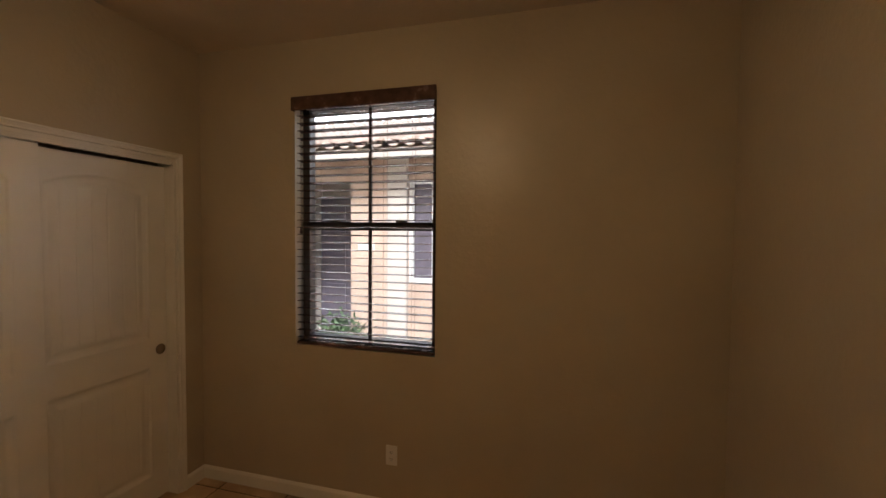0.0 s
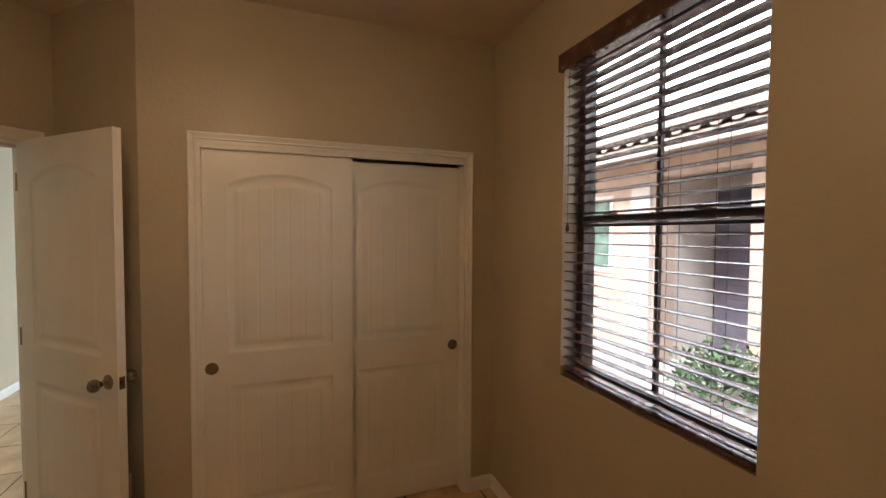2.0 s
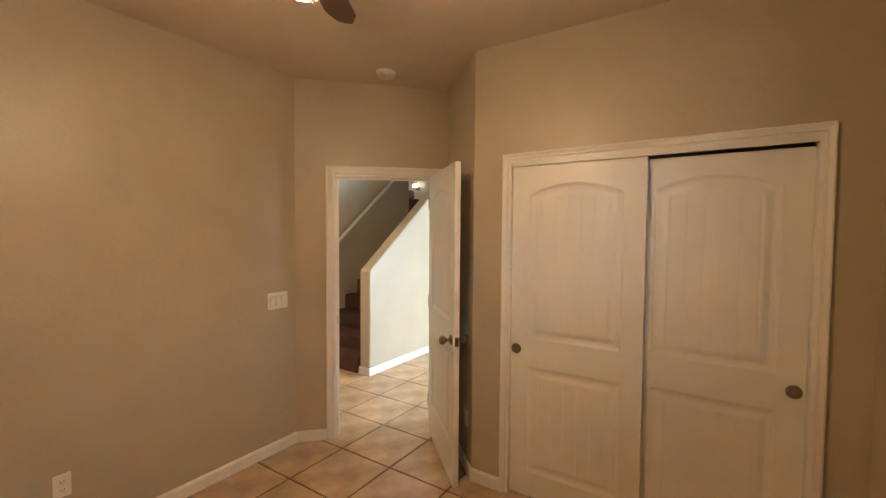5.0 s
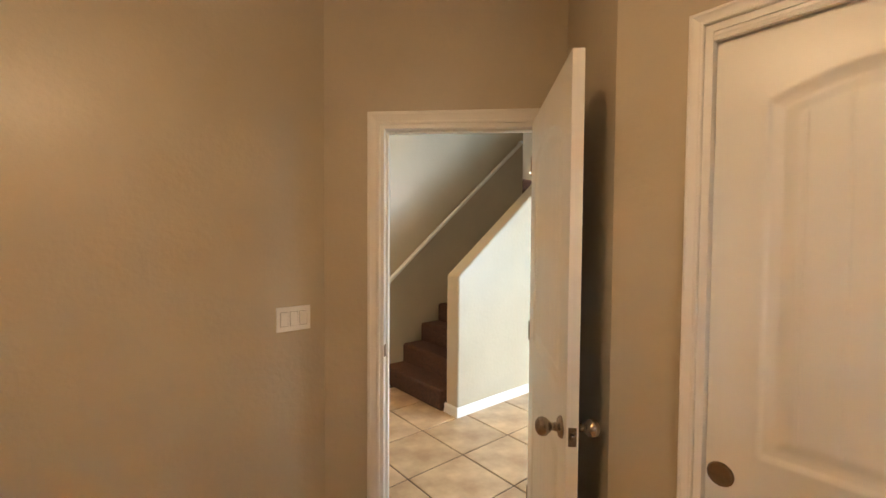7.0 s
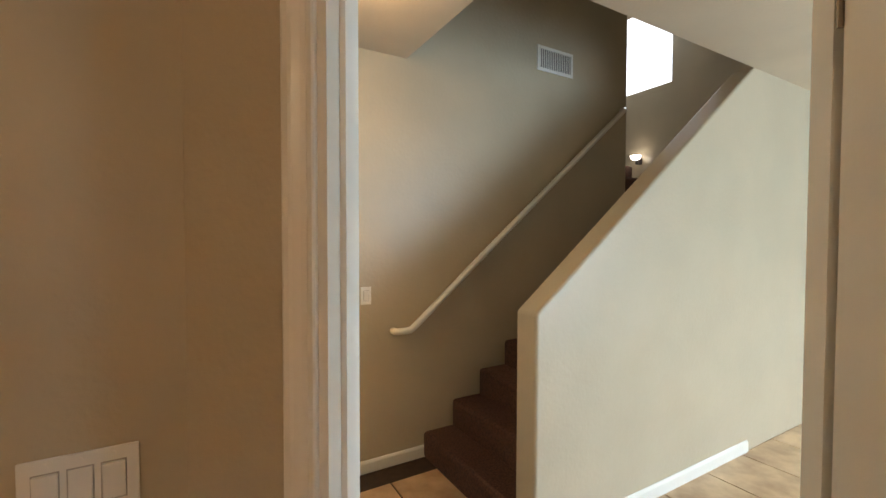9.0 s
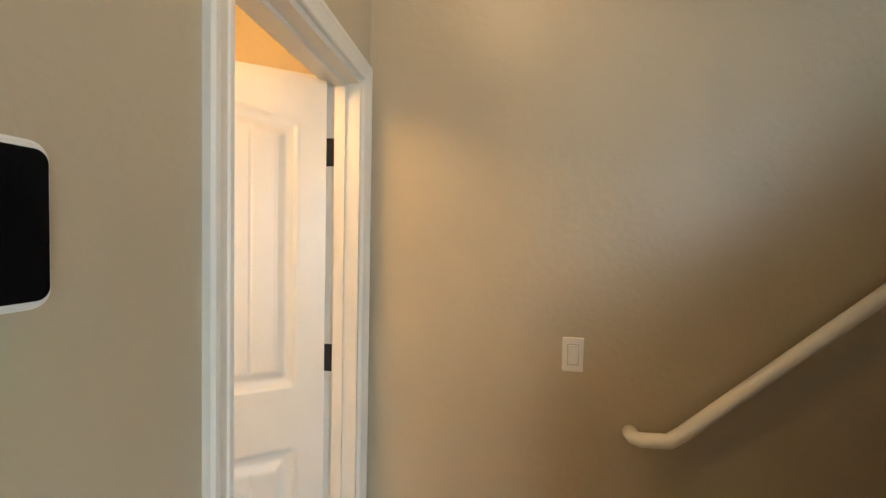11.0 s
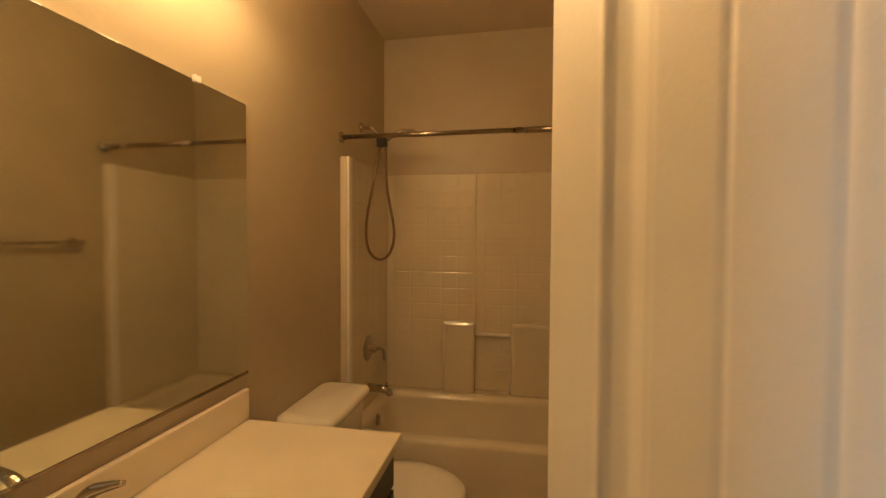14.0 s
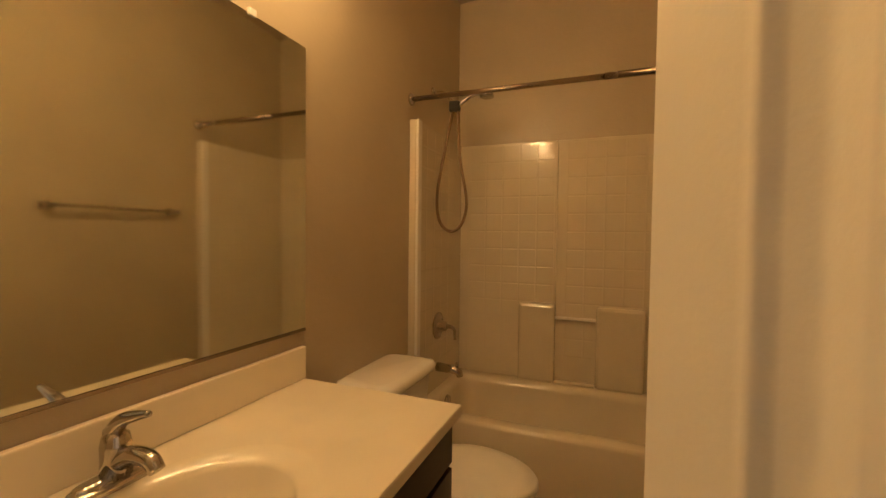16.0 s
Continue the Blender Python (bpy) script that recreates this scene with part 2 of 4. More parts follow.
structure("wall_landing", boxes((-6.32, -6.2, -3.6, -0.80, -0.1, 3.3), (-6.32, -6.2, -3.6, -3.15, 3.3, 4.3), (-6.32, -6.2, -2.15, -0.80, 3.3, 4.3), (-6.32, -6.2, -3.6, -0.80, 4.3, TOP)), PAINT, "grey-tan wall of the stair landing")
structure("wall_landing_side", boxes((-5.08, -4.96, -3.6, -2.05, -0.1, TOP), (-6.2, -5.08, -3.6, -3.48, -0.1, TOP)), PAINT, "tan wall beside the upper stair flight")
structure("wall_stair_upper", boxes((-2.80, -2.68, -1.90, -0.80, H + 0.12, TOP), (-6.2, -2.80, -0.80, -0.68, H + 0.12, TOP)), PAINT, "tan upper wall around the stairwell")
structure("wall_living_north", boxes((-7.0, -6.8, 2.96, 3.12, -0.1, H), (-4.6, -2.62, 2.96, 3.12, -0.1, H), (-6.8, -4.6, 2.96, 3.12, -0.1, 0.35), (-6.8, -4.6, 2.96, 3.12, 2.45, H)), PAINT, "tan living room wall with a wide window opening")
structure("wall_living_west", boxes((-7.12, -7.0, -0.80, 3.12, -0.1, H), (-7.0, -6.2, -0.92, -0.80, -0.1, H)), PAINT, "plain tan living room wall")

bm = bmesh.new()
pts = [(-2.965, 0.0), (-2.965, 1.172), (-3.0, 1.20), (-4.975, 2.74), (-6.2, 2.74), (-6.2, 0.0)]
n = len(pts)
lo = [bm.verts.new((x, -0.80, z)) for x, z in pts]
hi = [bm.verts.new((x, -0.95, z)) for x, z in pts]
fs = [bm.faces.new(lo), bm.faces.new(hi[::-1])] + [bm.faces.new((lo[i], hi[i], hi[(i + 1) % n], lo[(i + 1) % n])) for i in range(n)]
bmesh.ops.recalc_face_normals(bm, faces=fs)
bmesh.ops.bevel(bm, geom=[e for e in bm.edges if max(v.co.x for v in e.verts) > -3.1 and max(v.co.z for v in e.verts) > 0.01], offset=0.018, segments=4, affect="EDGES", profile=0.5)
structure("wall_half", bm, PAINT, "tan half wall with a sloping rounded top beside the stairs")

structure("ceiling_bedroom", boxes((-2.80, 1.24, -0.24, 3.12, H, H + 0.12), (-2.80, -1.68, -2.05, -0.24, H, H + 0.12)), CEIL, "textured tan painted ceiling")
structure("ceiling_living", boxes((-7.12, -2.80, -0.80, 3.12, H, H + 0.12)), CEIL, "textured tan painted living room ceiling")
structure("ceiling_bathroom", boxes((-1.68, 1.24, -2.08, -0.43, 2.82, 2.97)), CEIL, "textured tan bathroom ceiling")
structure("ceiling_stairwell", boxes((-6.32, -2.68, -3.6, -0.68, TOP, TOP + 0.12)), CEIL, "high tan ceiling over the stairwell")


# ---- doors ----
def leaf_bm(w, h, t, panels, pitch, both=True):
    """A moulded two-panel door leaf: x across, y through, z up."""
    nx, nz = int(w / 0.0036), int(h / 0.0075)
    X, Z = np.meshgrid(np.linspace(0, w, nx + 1), np.linspace(0, h, nz + 1), indexing="ij")
    D = np.zeros_like(X)
    for x0, x1, z0, z1, rise in panels:
        xc, hw = (x0 + x1) / 2, (x1 - x0) / 2
        top = z1 + rise * (1 - ((X - xc) / hw) ** 2)
        e = np.minimum(np.minimum(X - x0, x1 - X), np.minimum(Z - z0, (top - Z) * 0.93))
        d = np.interp(e, [-0.004, 0.0, 0.006, 0.012, 0.018, 0.030, 0.036, 0.056, 0.062], [0, 0.0015, 0.0, -0.006, -0.007, -0.0092, -0.0092, -0.003, -0.0015])
        g = np.abs(((X - xc) / pitch) % 1 - 0.5) * pitch
        d = np.where(e > 0.062, d - 0.003 * np.clip(1 - g / 0.0045, 0, 1), d)
        D = np.where(e > -0.004, d, D)
    bm = bmesh.new()
    rows = []
    for sgn in ((-1, 1) if both else (-1,)):
        vs = [[bm.verts.new((X[i, j], sgn * (t / 2 + D[i, j]), Z[i, j])) for j in range(nz + 1)] for i in range(nx + 1)]
        rows.append(vs)
        for i in range(nx):
            for j in range(nz):
                q = (vs[i][j], vs[i + 1][j], vs[i + 1][j + 1], vs[i][j + 1])
                f = bm.faces.new(q if sgn < 0 else q[::-1])
                f.smooth = True
    box(bm, 0.0005, w - 0.0005, -t / 2 + 0.0095, t / 2 - (0.0095 if both else 0), 0.0005, h - 0.0005)
    # edge strips that close the leaf all round
    for a, b, c, d in ((0, 0.004, 0, h), (w - 0.004, w, 0, h)):
        box(bm, a, b, -t / 2 + 0.0003, t / 2 - 0.0003, c, d)
    box(bm, 0.004, w - 0.004, -t / 2 + 0.0003, t / 2 - 0.0003, 0, 0.004)
    box(bm, 0.004, w - 0.004, -t / 2 + 0.0003, t / 2 - 0.0003, h - 0.004, h)
    return bm


def casing_bm(w, h, cw=0.062):
    shape = [(0.0, 0.0), (0.0, 0.010), (0.004, 0.013), (0.012, 0.013), (0.016, 0.010), (0.026, 0.012), (0.040, 0.016), (0.046, 0.019), (0.056, 0.019), (0.062, 0.014), (0.062, 0.0)]
    prof = [(o * cw / 0.062, d) for o, d in shape]
    bm = bmesh.new()
    rings = [[bm.verts.new(p) for p in ((-o, -d, 0), (-o, -d, h + o), (w + o, -d, h + o), (w + o, -d, 0))] for o, d in prof]
    for a, b in zip(rings, rings[1:]):
        for k in range(3):
            bm.faces.new((a[k], b[k], b[k + 1], a[k + 1]))
    bm.faces.new([r[0] for r in rings])
    bm.faces.new([r[3] for r in rings][::-1])
    bmesh.ops.recalc_face_normals(bm, faces=bm.faces[:])
    return bm


def jamb_bm(w, h, d, stop=None):
    """The lining of an opening, from the wall's face back by d (local +y), 18 mm thick, with a stop strip."""
    bm = boxes((-0.002, 0.018, 0.0, d, 0, h), (w - 0.018, w + 0.002, 0.0, d, 0, h), (0.018, w - 0.018, 0.0, d, h - 0.018, h + 0.002))
    if stop is not None:
        box(bm, 0.018, 0.030, stop, stop + 0.035, 0, h - 0.018)
        box(bm, w - 0.030, w - 0.018, stop, stop + 0.035, 0, h - 0.018)
        box(bm, 0.030, w - 0.030, stop, stop + 0.035, h - 0.030, h - 0.018)
    return bm


def knob(parent, x, z, t, name="knob"):
    """An egg-shaped knob on each side of a leaf."""
    for sgn in (-1, 1):
        bm = bmesh.new()
        prof = [(0.0, t / 2), (0.033, t / 2), (0.033, t / 2 + 0.004), (0.028, t / 2 + 0.010), (0.014, t / 2 + 0.013), (0.011, t / 2 + 0.030), (0.017, t / 2 + 0.036), (0.026, t / 2 + 0.046), (0.029, t / 2 + 0.058), (0.025, t / 2 + 0.070), (0.013, t / 2 + 0.078), (0.0, t / 2 + 0.080)]
        lathe(bm, [(r, sgn * y) for r, y in prof], "Y", (x, 0, z), 24)
        part(name, bm, NICKEL, parent, "brushed nickel egg-shaped knob", True)


def hinge_bm(x, y, z):
    bm = boxes((x - 0.002, x + 0.002, y - 0.035, y + 0.0, z - 0.045, z + 0.045))
    tube(bm, [(x, y + 0.004, z - 0.047), (x, y + 0.004, z + 0.047)], 0.006, 10)
    for dz in (-0.03, 0, 0.03):
        lathe(bm, [(0.004, 0.002), (0.003, 0.0032), (0.0, 0.0034)], "X", (x, y - 0.018, z + dz), 8)
    return bm


PITCH = 0.078
# bedroom door: local x from the hinge to the free edge, open at a right angle to its wall
hx, hy = dw(OPEN1 - 0.016, 0.0)
m = pose(hx + 0.02 * S2, hy + 0.02 * S2, 0.012, 0, 0, 46.3) @ pose(0.0, -0.02, 0)
W1 = 0.795
door1 = thing("door_1", leaf_bm(W1, 2.03, 0.035, [(0.115, W1 - 0.115, 1.02, 1.83, 0.07), (0.115, W1 - 0.115, 0.24, 0.84, 0.0)], PITCH), DOORM, "white two-panel arched bedroom door standing open", "door", m, kind="structure", smooth=False)
knob(door1, W1 - 0.065, 0.92, 0.035)
part("latch", boxes((W1, W1 + 0.002, -0.012, 0.012, 0.892, 0.948), (W1 + 0.002, W1 + 0.012, -0.006, 0.006, 0.912, 0.928), bevel=0.001), NICKEL, door1, "nickel latch plate in the door edge")
for z in (0.25, 1.05, 1.83):
    part("hinge", hinge_bm(-0.004, 0.012, z), NICKEL, door1)
OW = OPEN1 - OPEN0


def flipped(bm):
    """Mirrored through y = 0, for frames seen from the other side."""
    for v in bm.verts:
        v.co.y = -v.co.y
    bmesh.ops.reverse_faces(bm, faces=bm.faces[:])
    return bm


def shifted(bm, y):
    for v in bm.verts:
        v.co.y += y
    return bm


m = Matrix.Translation((*dw(OPEN0), 0)) @ Matrix.Rotation(radians(135), 4, "Z")
frame1 = thing("trim_bedroom_doorway", casing_bm(OW, 2.05), TRIM, "white moulded casing around the bedroom doorway", "trim", m, kind="structure")
part("jamb", jamb_bm(OW, 2.05, 0.12, 0.045), TRIM, frame1)
part("hall_casing", shifted(flipped(casing_bm(OW, 2.05)), 0.12), TRIM, frame1)
part("strike_plate", boxes((0.018, 0.021, 0.005, 0.035, 0.90, 0.96), bevel=0.001), NICKEL, frame1, "nickel strike plate")

# bathroom door, pushed part way into the bathroom
W2 = 0.66
BATH_OPEN = 33
m = pose(-1.683, B0 + 0.02, 0.012, 0, 0, BATH_OPEN) @ pose(0, 0.0175, 0)
door2 = thing("door_2", leaf_bm(W2, 2.03, 0.035, [(0.085, W2 - 0.085, 1.05, 1.87, 0.052), (0.085, W2 - 0.085, 0.24, 0.86, 0.0)], 0.074), DOORM, "white two-panel arched bathroom door standing half open", "door", m, kind="structure")
knob(door2, W2 - 0.062, 0.945, 0.035)
part("latch", boxes((W2, W2 + 0.002, -0.012, 0.012, 0.902, 0.958), bevel=0.001), NICKEL, door2)
m = Matrix.Translation((-1.80, B1, 0)) @ Matrix.Rotation(radians(-90), 4, "Z")
BW = B1 - B0
frame2 = thing("trim_bathroom_doorway", casing_bm(BW, 2.05), TRIM, "white moulded casing around the bathroom doorway", "trim", m, kind="structure")
part("jamb", jamb_bm(BW, 2.05, 0.12, 0.045), TRIM, frame2)
part("inner_casing", shifted(flipped(casing_bm(BW, 2.05)), 0.12), TRIM, frame2)
for z in (0.31, 1.138, 1.812):
    part("hinge", boxes((BW - 0.021, BW - 0.018, 0.083, 0.118, z - 0.045, z + 0.045), (BW - 0.0225, BW - 0.021, 0.097, 0.104, z - 0.032, z - 0.026), (BW - 0.0225, BW - 0.021, 0.097, 0.104, z + 0.026, z + 0.032)), DARKMETAL, frame2, "dark metal hinge leaf on the jamb")
part("strike_plate", boxes((0.018, 0.021, 0.085, 0.115, 0.91, 0.97)), NICKEL, frame2)

# sliding closet doors
CX = Matrix.Translation((-1.87, 1.350, 0)) @ Matrix.Rotation(radians(90), 4, "Z")
CW = 1.43
frame3 = thing("trim_closet", casing_bm(CW, 2.045, 0.034), TRIM, "white moulded casing around the closet opening", "trim", CX, kind="structure")
part("jamb", jamb_bm(CW, 2.045, 0.12), TRIM, frame3)
bm = boxes((0.018, CW - 0.018, 0.006, 0.022, 2.006, 2.027))
for k in range(2):
    box(bm, 0.018, CW - 0.018, 0.0035, 0.006, 2.009 + 0.008 * k, 2.013 + 0.008 * k)
part("header_fascia", bm, TRIM, frame3, "fluted white header board over the sliding doors")
part("floor_track", boxes((0.6, 0.8, 0.04, 0.10, 0.0, 0.012)), DARKMETAL, frame3)


def closet_door(x, y, px, top, label):
    w = 0.735
    ob = thing("closet_door", leaf_bm(w, top - 0.012, 0.034, [(0.105, w - 0.105, 0.965, 1.825, 0.062), (0.105, w - 0.105, 0.15, 0.80, 0.0)], 0.075, False), DOORM, label, "closet door", CX @ pose(x, y, 0.012), "sliding closet doors")
    bm = bmesh.new()
    lathe(bm, [(0.031, -0.0172), (0.031, -0.0195), (0.028, -0.0205), (0.025, -0.0185), (0.023, -0.0176), (0.0, -0.0174)], "Y", (px - x, 0, 0.895), 28)
    part("finger_pull", bm, NICKEL, ob, "round recessed nickel finger pull", True)
    return ob


closet_door(0.019, 0.046, 0.053, 2.012, "white arched two-panel closet door sliding in front")
closet_door(0.676, 0.088, 1.369, 1.996, "white arched two-panel closet door sliding behind")


# ---- baseboards ----
def baseboard(name, a, b, out):
    """A board along the wall from a to b; out is the side it stands proud of."""
    a, b = Vector((*a, 0)), Vector((*b, 0))
    d = (b - a).normalized()
    n = Vector((-d.y, d.x, 0)) * out
    prof = [(0.0, 0.0), (0.013, 0.0), (0.013, 0.066), (0.009, 0.074), (0.004, 0.082), (0.0, 0.082)]
    bm = bmesh.new()
    ra, rb = [[bm.verts.new(p + n * o + Vector((0, 0, z))) for o, z in prof] for p in (a, b)]
    k = len(prof)
    for i in range(k):
        bm.faces.new((ra[i], ra[(i + 1) % k], rb[(i + 1) % k], rb[i]))
    bm.faces.new(ra)
    bm.faces.new(rb[::-1])
    bmesh.ops.recalc_face_normals(bm, faces=bm.faces[:])
    return structure(name, bm, TRIM, "white painted baseboard along the wall")


baseboard("baseboard_north", (-1.87, 2.96), (1.12, 2.96), -1)
baseboard("baseboard_closet", (-1.87, 2.817), (-1.87, 2.947), -1)
baseboard("baseboard_closet_end", (-1.87, 1.115), (-1.87, 1.314), -1)
baseboard("baseboard_east", (1.12, -0.24), (1.12, 2.96), 1)
baseboard("baseboard_switch", (-1.56, -0.24), (1.12, -0.24), 1)
baseboard("baseboard_diagonal", (-1.56, -0.24), dw(OPEN0 - 0.063), -1)
baseboard("baseboard_alcove", (-2.345, 0.64), (-1.87, 1.115), -1)
baseboard("baseboard_half_side", (-2.952, -0.80), (-4.99, -0.80), -1)
baseboard("baseboard_half_end", (-2.965, -0.80), (-2.965, -0.963), 1)
baseboard("baseboard_stair", (-3.02, -1.90), (-1.815, -1.90), 1)
baseboard("baseboard_hall", (-1.80, -1.05), (-1.80, -0.17), 1)
baseboard("baseboard_hall_corner", (-1.80, -1.90), (-1.80, -1.879), 1)

# ---- window, glass and blind ----
WX0, WX1, WZ0, WZ1, WM = -1.174, -0.293, 0.934, 2.396, 1.655
win = holder("window_1", "dark bronze single-hung window with divided panes", "window", pose(0, 0, 0), kind="structure")
bm = boxes((WX0, WX0 + 0.045, 3.045, 3.11, WZ0, WZ1), (WX1 - 0.045, WX1, 3.045, 3.11, WZ0, WZ1), (WX0 + 0.045, WX1 - 0.045, 3.045, 3.11, WZ0, WZ0 + 0.045), (WX0 + 0.045, WX1 - 0.045, 3.045, 3.11, WZ1 - 0.045, WZ1), bevel=0.003)
part("window_frame", bm, DARKMETAL, win)
part("meeting_rail", boxes((WX0 + 0.045, WX1 - 0.045, 3.035, 3.09, WM - 0.028, WM + 0.022), bevel=0.004), DARKMETAL, win)
for lx in (-0.95, -0.52):
    part("sash_lock", boxes((lx - 0.03, lx + 0.03, 3.02, 3.05, WM + 0.022, WM + 0.034), bevel=0.003), NICKEL, win)
xm = (WX0 + WX1) / 2
for z0, z1 in ((WZ0 + 0.045, WM - 0.028), (WM + 0.022, WZ1 - 0.045)):
    part("muntin", boxes((xm - 0.009, xm + 0.009, 3.062, 3.078, z0, z1)), DARKMETAL, win)
    for x0, x1 in ((WX0 + 0.045, xm - 0.009), (xm + 0.009, WX1 - 0.045)):
        p = part("pane", boxes((x0, x1, 3.068, 3.073, z0, z1)), PANE, win)
        p.visible_shadow = False

blind = holder("window_blind", "dark brown two-inch slat blind, lowered with slats open", "blind", pose(0, 0, 0))
bm = boxes((WX0 - 0.006, WX1 + 0.004, 2.928, 2.944, WZ1 - 0.068, WZ1 + 0.010), (WX0 - 0.006, WX0 + 0.006, 2.944, 2.958, WZ1 - 0.068, WZ1 + 0.010), bevel=0.004)
part("valance", bm, BLIND, blind, "dark brown wooden valance")
part("headrail", boxes((WX0 + 0.006, WX1 - 0.006, 2.968, 3.02, WZ1 - 0.05, WZ1 - 0.003)), BLIND, blind)
part("bottom_rail", boxes((WX0 + 0.006, WX1 - 0.006, 2.966, 3.018, WZ0 + 0.004, WZ0 + 0.022), bevel=0.004), BLIND, blind)
slat_mesh = None
NS = 31
for k in range(NS):
    z = WZ0 + 0.045 + k * (WZ1 - 0.09 - WZ0 - 0.045) / (NS - 1)
    if slat_mesh is None:
        bm = bmesh.new()
        n = 6
        up = [[bm.verts.new((x, -0.025 + 0.05 * i / n, 0.0035 * (1 - (2 * i / n - 1) ** 2) + dz)) for i in range(n + 1)] for x in (WX0 + 0.008, WX1 - 0.008) for dz in (0.0, -0.003)]
        a, b, c, d = up
        for i in range(n):
            bm.faces.new((a[i], c[i], c[i + 1], a[i + 1]))
            bm.faces.new((b[i], b[i + 1], d[i + 1], d[i]))
        bm.faces.new((a[0], b[0], d[0], c[0]))
        bm.faces.new((a[n], c[n], d[n], b[n]))
        bmesh.ops.recalc_face_normals(bm, faces=bm.faces[:])
        ob = part("slat", bm, BLIND, blind)
        slat_mesh = ob.data
    else:
        ob = new("slat", slat_mesh)
        ob.parent = blind
    ob.matrix_basis = pose(0, 2.993, z, -4 + 1.2 * math.sin(k * 1.7), 0, 0)
for x in (WX0 + 0.14, xm + 0.13, WX1 - 0.14):
    bm = bmesh.new()
    for y in (2.966, 3.020):
        tube(bm, [(x, y, WZ0 + 0.02), (x, y, WZ1 - 0.05)], 0.0011, 6)
    part("ladder_cord", bm, CORD, blind)
for x, z in ((WX0 + 0.045, 1.62),):
    bm = bmesh.new()
    tube(bm, [(x, 2.955, z), (x, 2.955, WZ1 - 0.06)], 0.0012, 6)
    lathe(bm, [(0.003, 0.02), (0.008, 0.004), (0.009, -0.007), (0.004, -0.015)], "Z", (x, 2.955, z), 12)
    part("pull_cord", bm, CORD, blind, "brown cord with a wooden tassel")

# ---- staircase ----
RISE, RUN, X1 = 0.186, 0.237, -2.92
stairs = holder("staircase", "staircase covered in dark brown carpet with a landing", "staircase", pose(0, 0, 0), kind="structure")


def step(x0, x1, y0, y1, z0, z1):
    return part("step", boxes((x0, x1, y0, y1, z0, z1), bevel=0.028), CARPET, stairs)


for k in range(9):
    x = X1 - k * RUN
    step(x - RUN - 0.02, x, -1.895, -0.955, max(0.0, k * RISE - 0.1), (k + 1) * RISE)
LZ = 9 * RISE
part("landing", boxes((-6.195, X1 - 9 * RUN + 0.02, -1.895, -0.955, LZ - 0.15, LZ)), CARPET, stairs)
for k in range(6):
    step(-6.195, -5.085, -3.45, -1.90 - 0.24 * k, LZ + k * RISE - 0.05, LZ + (k + 1) * RISE)
bm = bmesh.new()
tube(bm, [(-2.70, -1.905, 0.915), (-2.70, -1.86, 0.915), (-2.715, -1.842, 0.915), (-2.80, -1.84, 0.918), (-2.84, -1.84, 0.945), (-3.5, -1.84, 1.50), (-4.96, -1.84, 2.70), (-5.0, -1.86, 2.725), (-5.0, -1.905, 2.725)], 0.023, 14)
thing("handrail", bm, TRIM, "white painted round handrail on the stair wall", "handrail", smooth=True)


# ---- plates, panel, smoke detector ----
def plate(name, label, w, h, m, rockers=0, outlet=False):
    """A wall plate: local x across, z up, facing -y."""
    ob = thing(name, boxes((-w / 2, w / 2, -0.006, 0.0, -h / 2, h / 2), bevel=0.0025), PLASTIC, label, "outlet" if outlet else "switch", m)
    for k in range(rockers):
        x = (k - (rockers - 1) / 2) * 0.046
        # Grey surround, coloured as the shade in the gap round the rocker.
        part("rocker_gap_shade", boxes((x - 0.0185, x + 0.0185, -0.0068, -0.005, -0.035, 0.035)), mat("shadow_gap", (0.42, 0.40, 0.37), 0.6) if k == 0 and "shadow_gap" not in bpy.data.materials else bpy.data.materials["shadow_gap"], ob)
        bm = boxes((x - 0.0165, x + 0.0165, -0.0105, -0.006, -0.033, 0.033), bevel=0.0015)
        for v in bm.verts:
            if v.co.y < -0.008:
                v.co.y += 0.0035 * (v.co.z / 0.033 * (1 if k % 2 else -1))
        part("rocker", bm, PLASTIC, ob)
        for z in (-0.048, 0.048):
            bm = bmesh.new()
            lathe(bm, [(0.003, -0.006), (0.0028, -0.0072), (0.0, -0.0074)], "Y", (x, 0, z), 10)
            part("screw", bm, PLASTIC, ob)
    if outlet:
        for z in (-0.02, 0.02):
            face = part("socket", boxes((-0.0165, 0.0165, -0.0085, -0.006, z - 0.014, z + 0.014), bevel=0.003), PLASTIC, ob)
            # Raised black blocks paint the shade inside the slots; no holes are cut.
            part("slot", boxes((-0.008, -0.005, -0.0088, -0.0075, z - 0.002, z + 0.006), (0.005, 0.008, -0.0088, -0.0075, z - 0.002, z + 0.006), (-0.002, 0.002, -0.0088, -0.0075, z - 0.009, z - 0.005)), BLACK, face)
    return ob


plate("light_switch", "white three-rocker light switch plate on tan wall", 0.165, 0.118, pose(-1.402, -0.24, 1.109, 0, 0, 180), 3)
plate("light_switch", "white single-rocker light switch on the stair wall", 0.07, 0.115, pose(-2.51, -1.90, 1.162, 0, 0, 180), 1)
plate("wall_outlet", "white wall outlet below the window", 0.07, 0.115, pose(-0.545, 2.96, 0.345), outlet=True)
plate("wall_outlet", "white wall outlet low on the switch wall", 0.07, 0.115, pose(-0.19, -0.24, 0.36, 0, 0, 180), outlet=True)
plate("wall_outlet", "white wall outlet behind the bedroom door", 0.07, 0.115, pose(-1.965, 1.02, 0.36, 0, 0, 45), outlet=True)

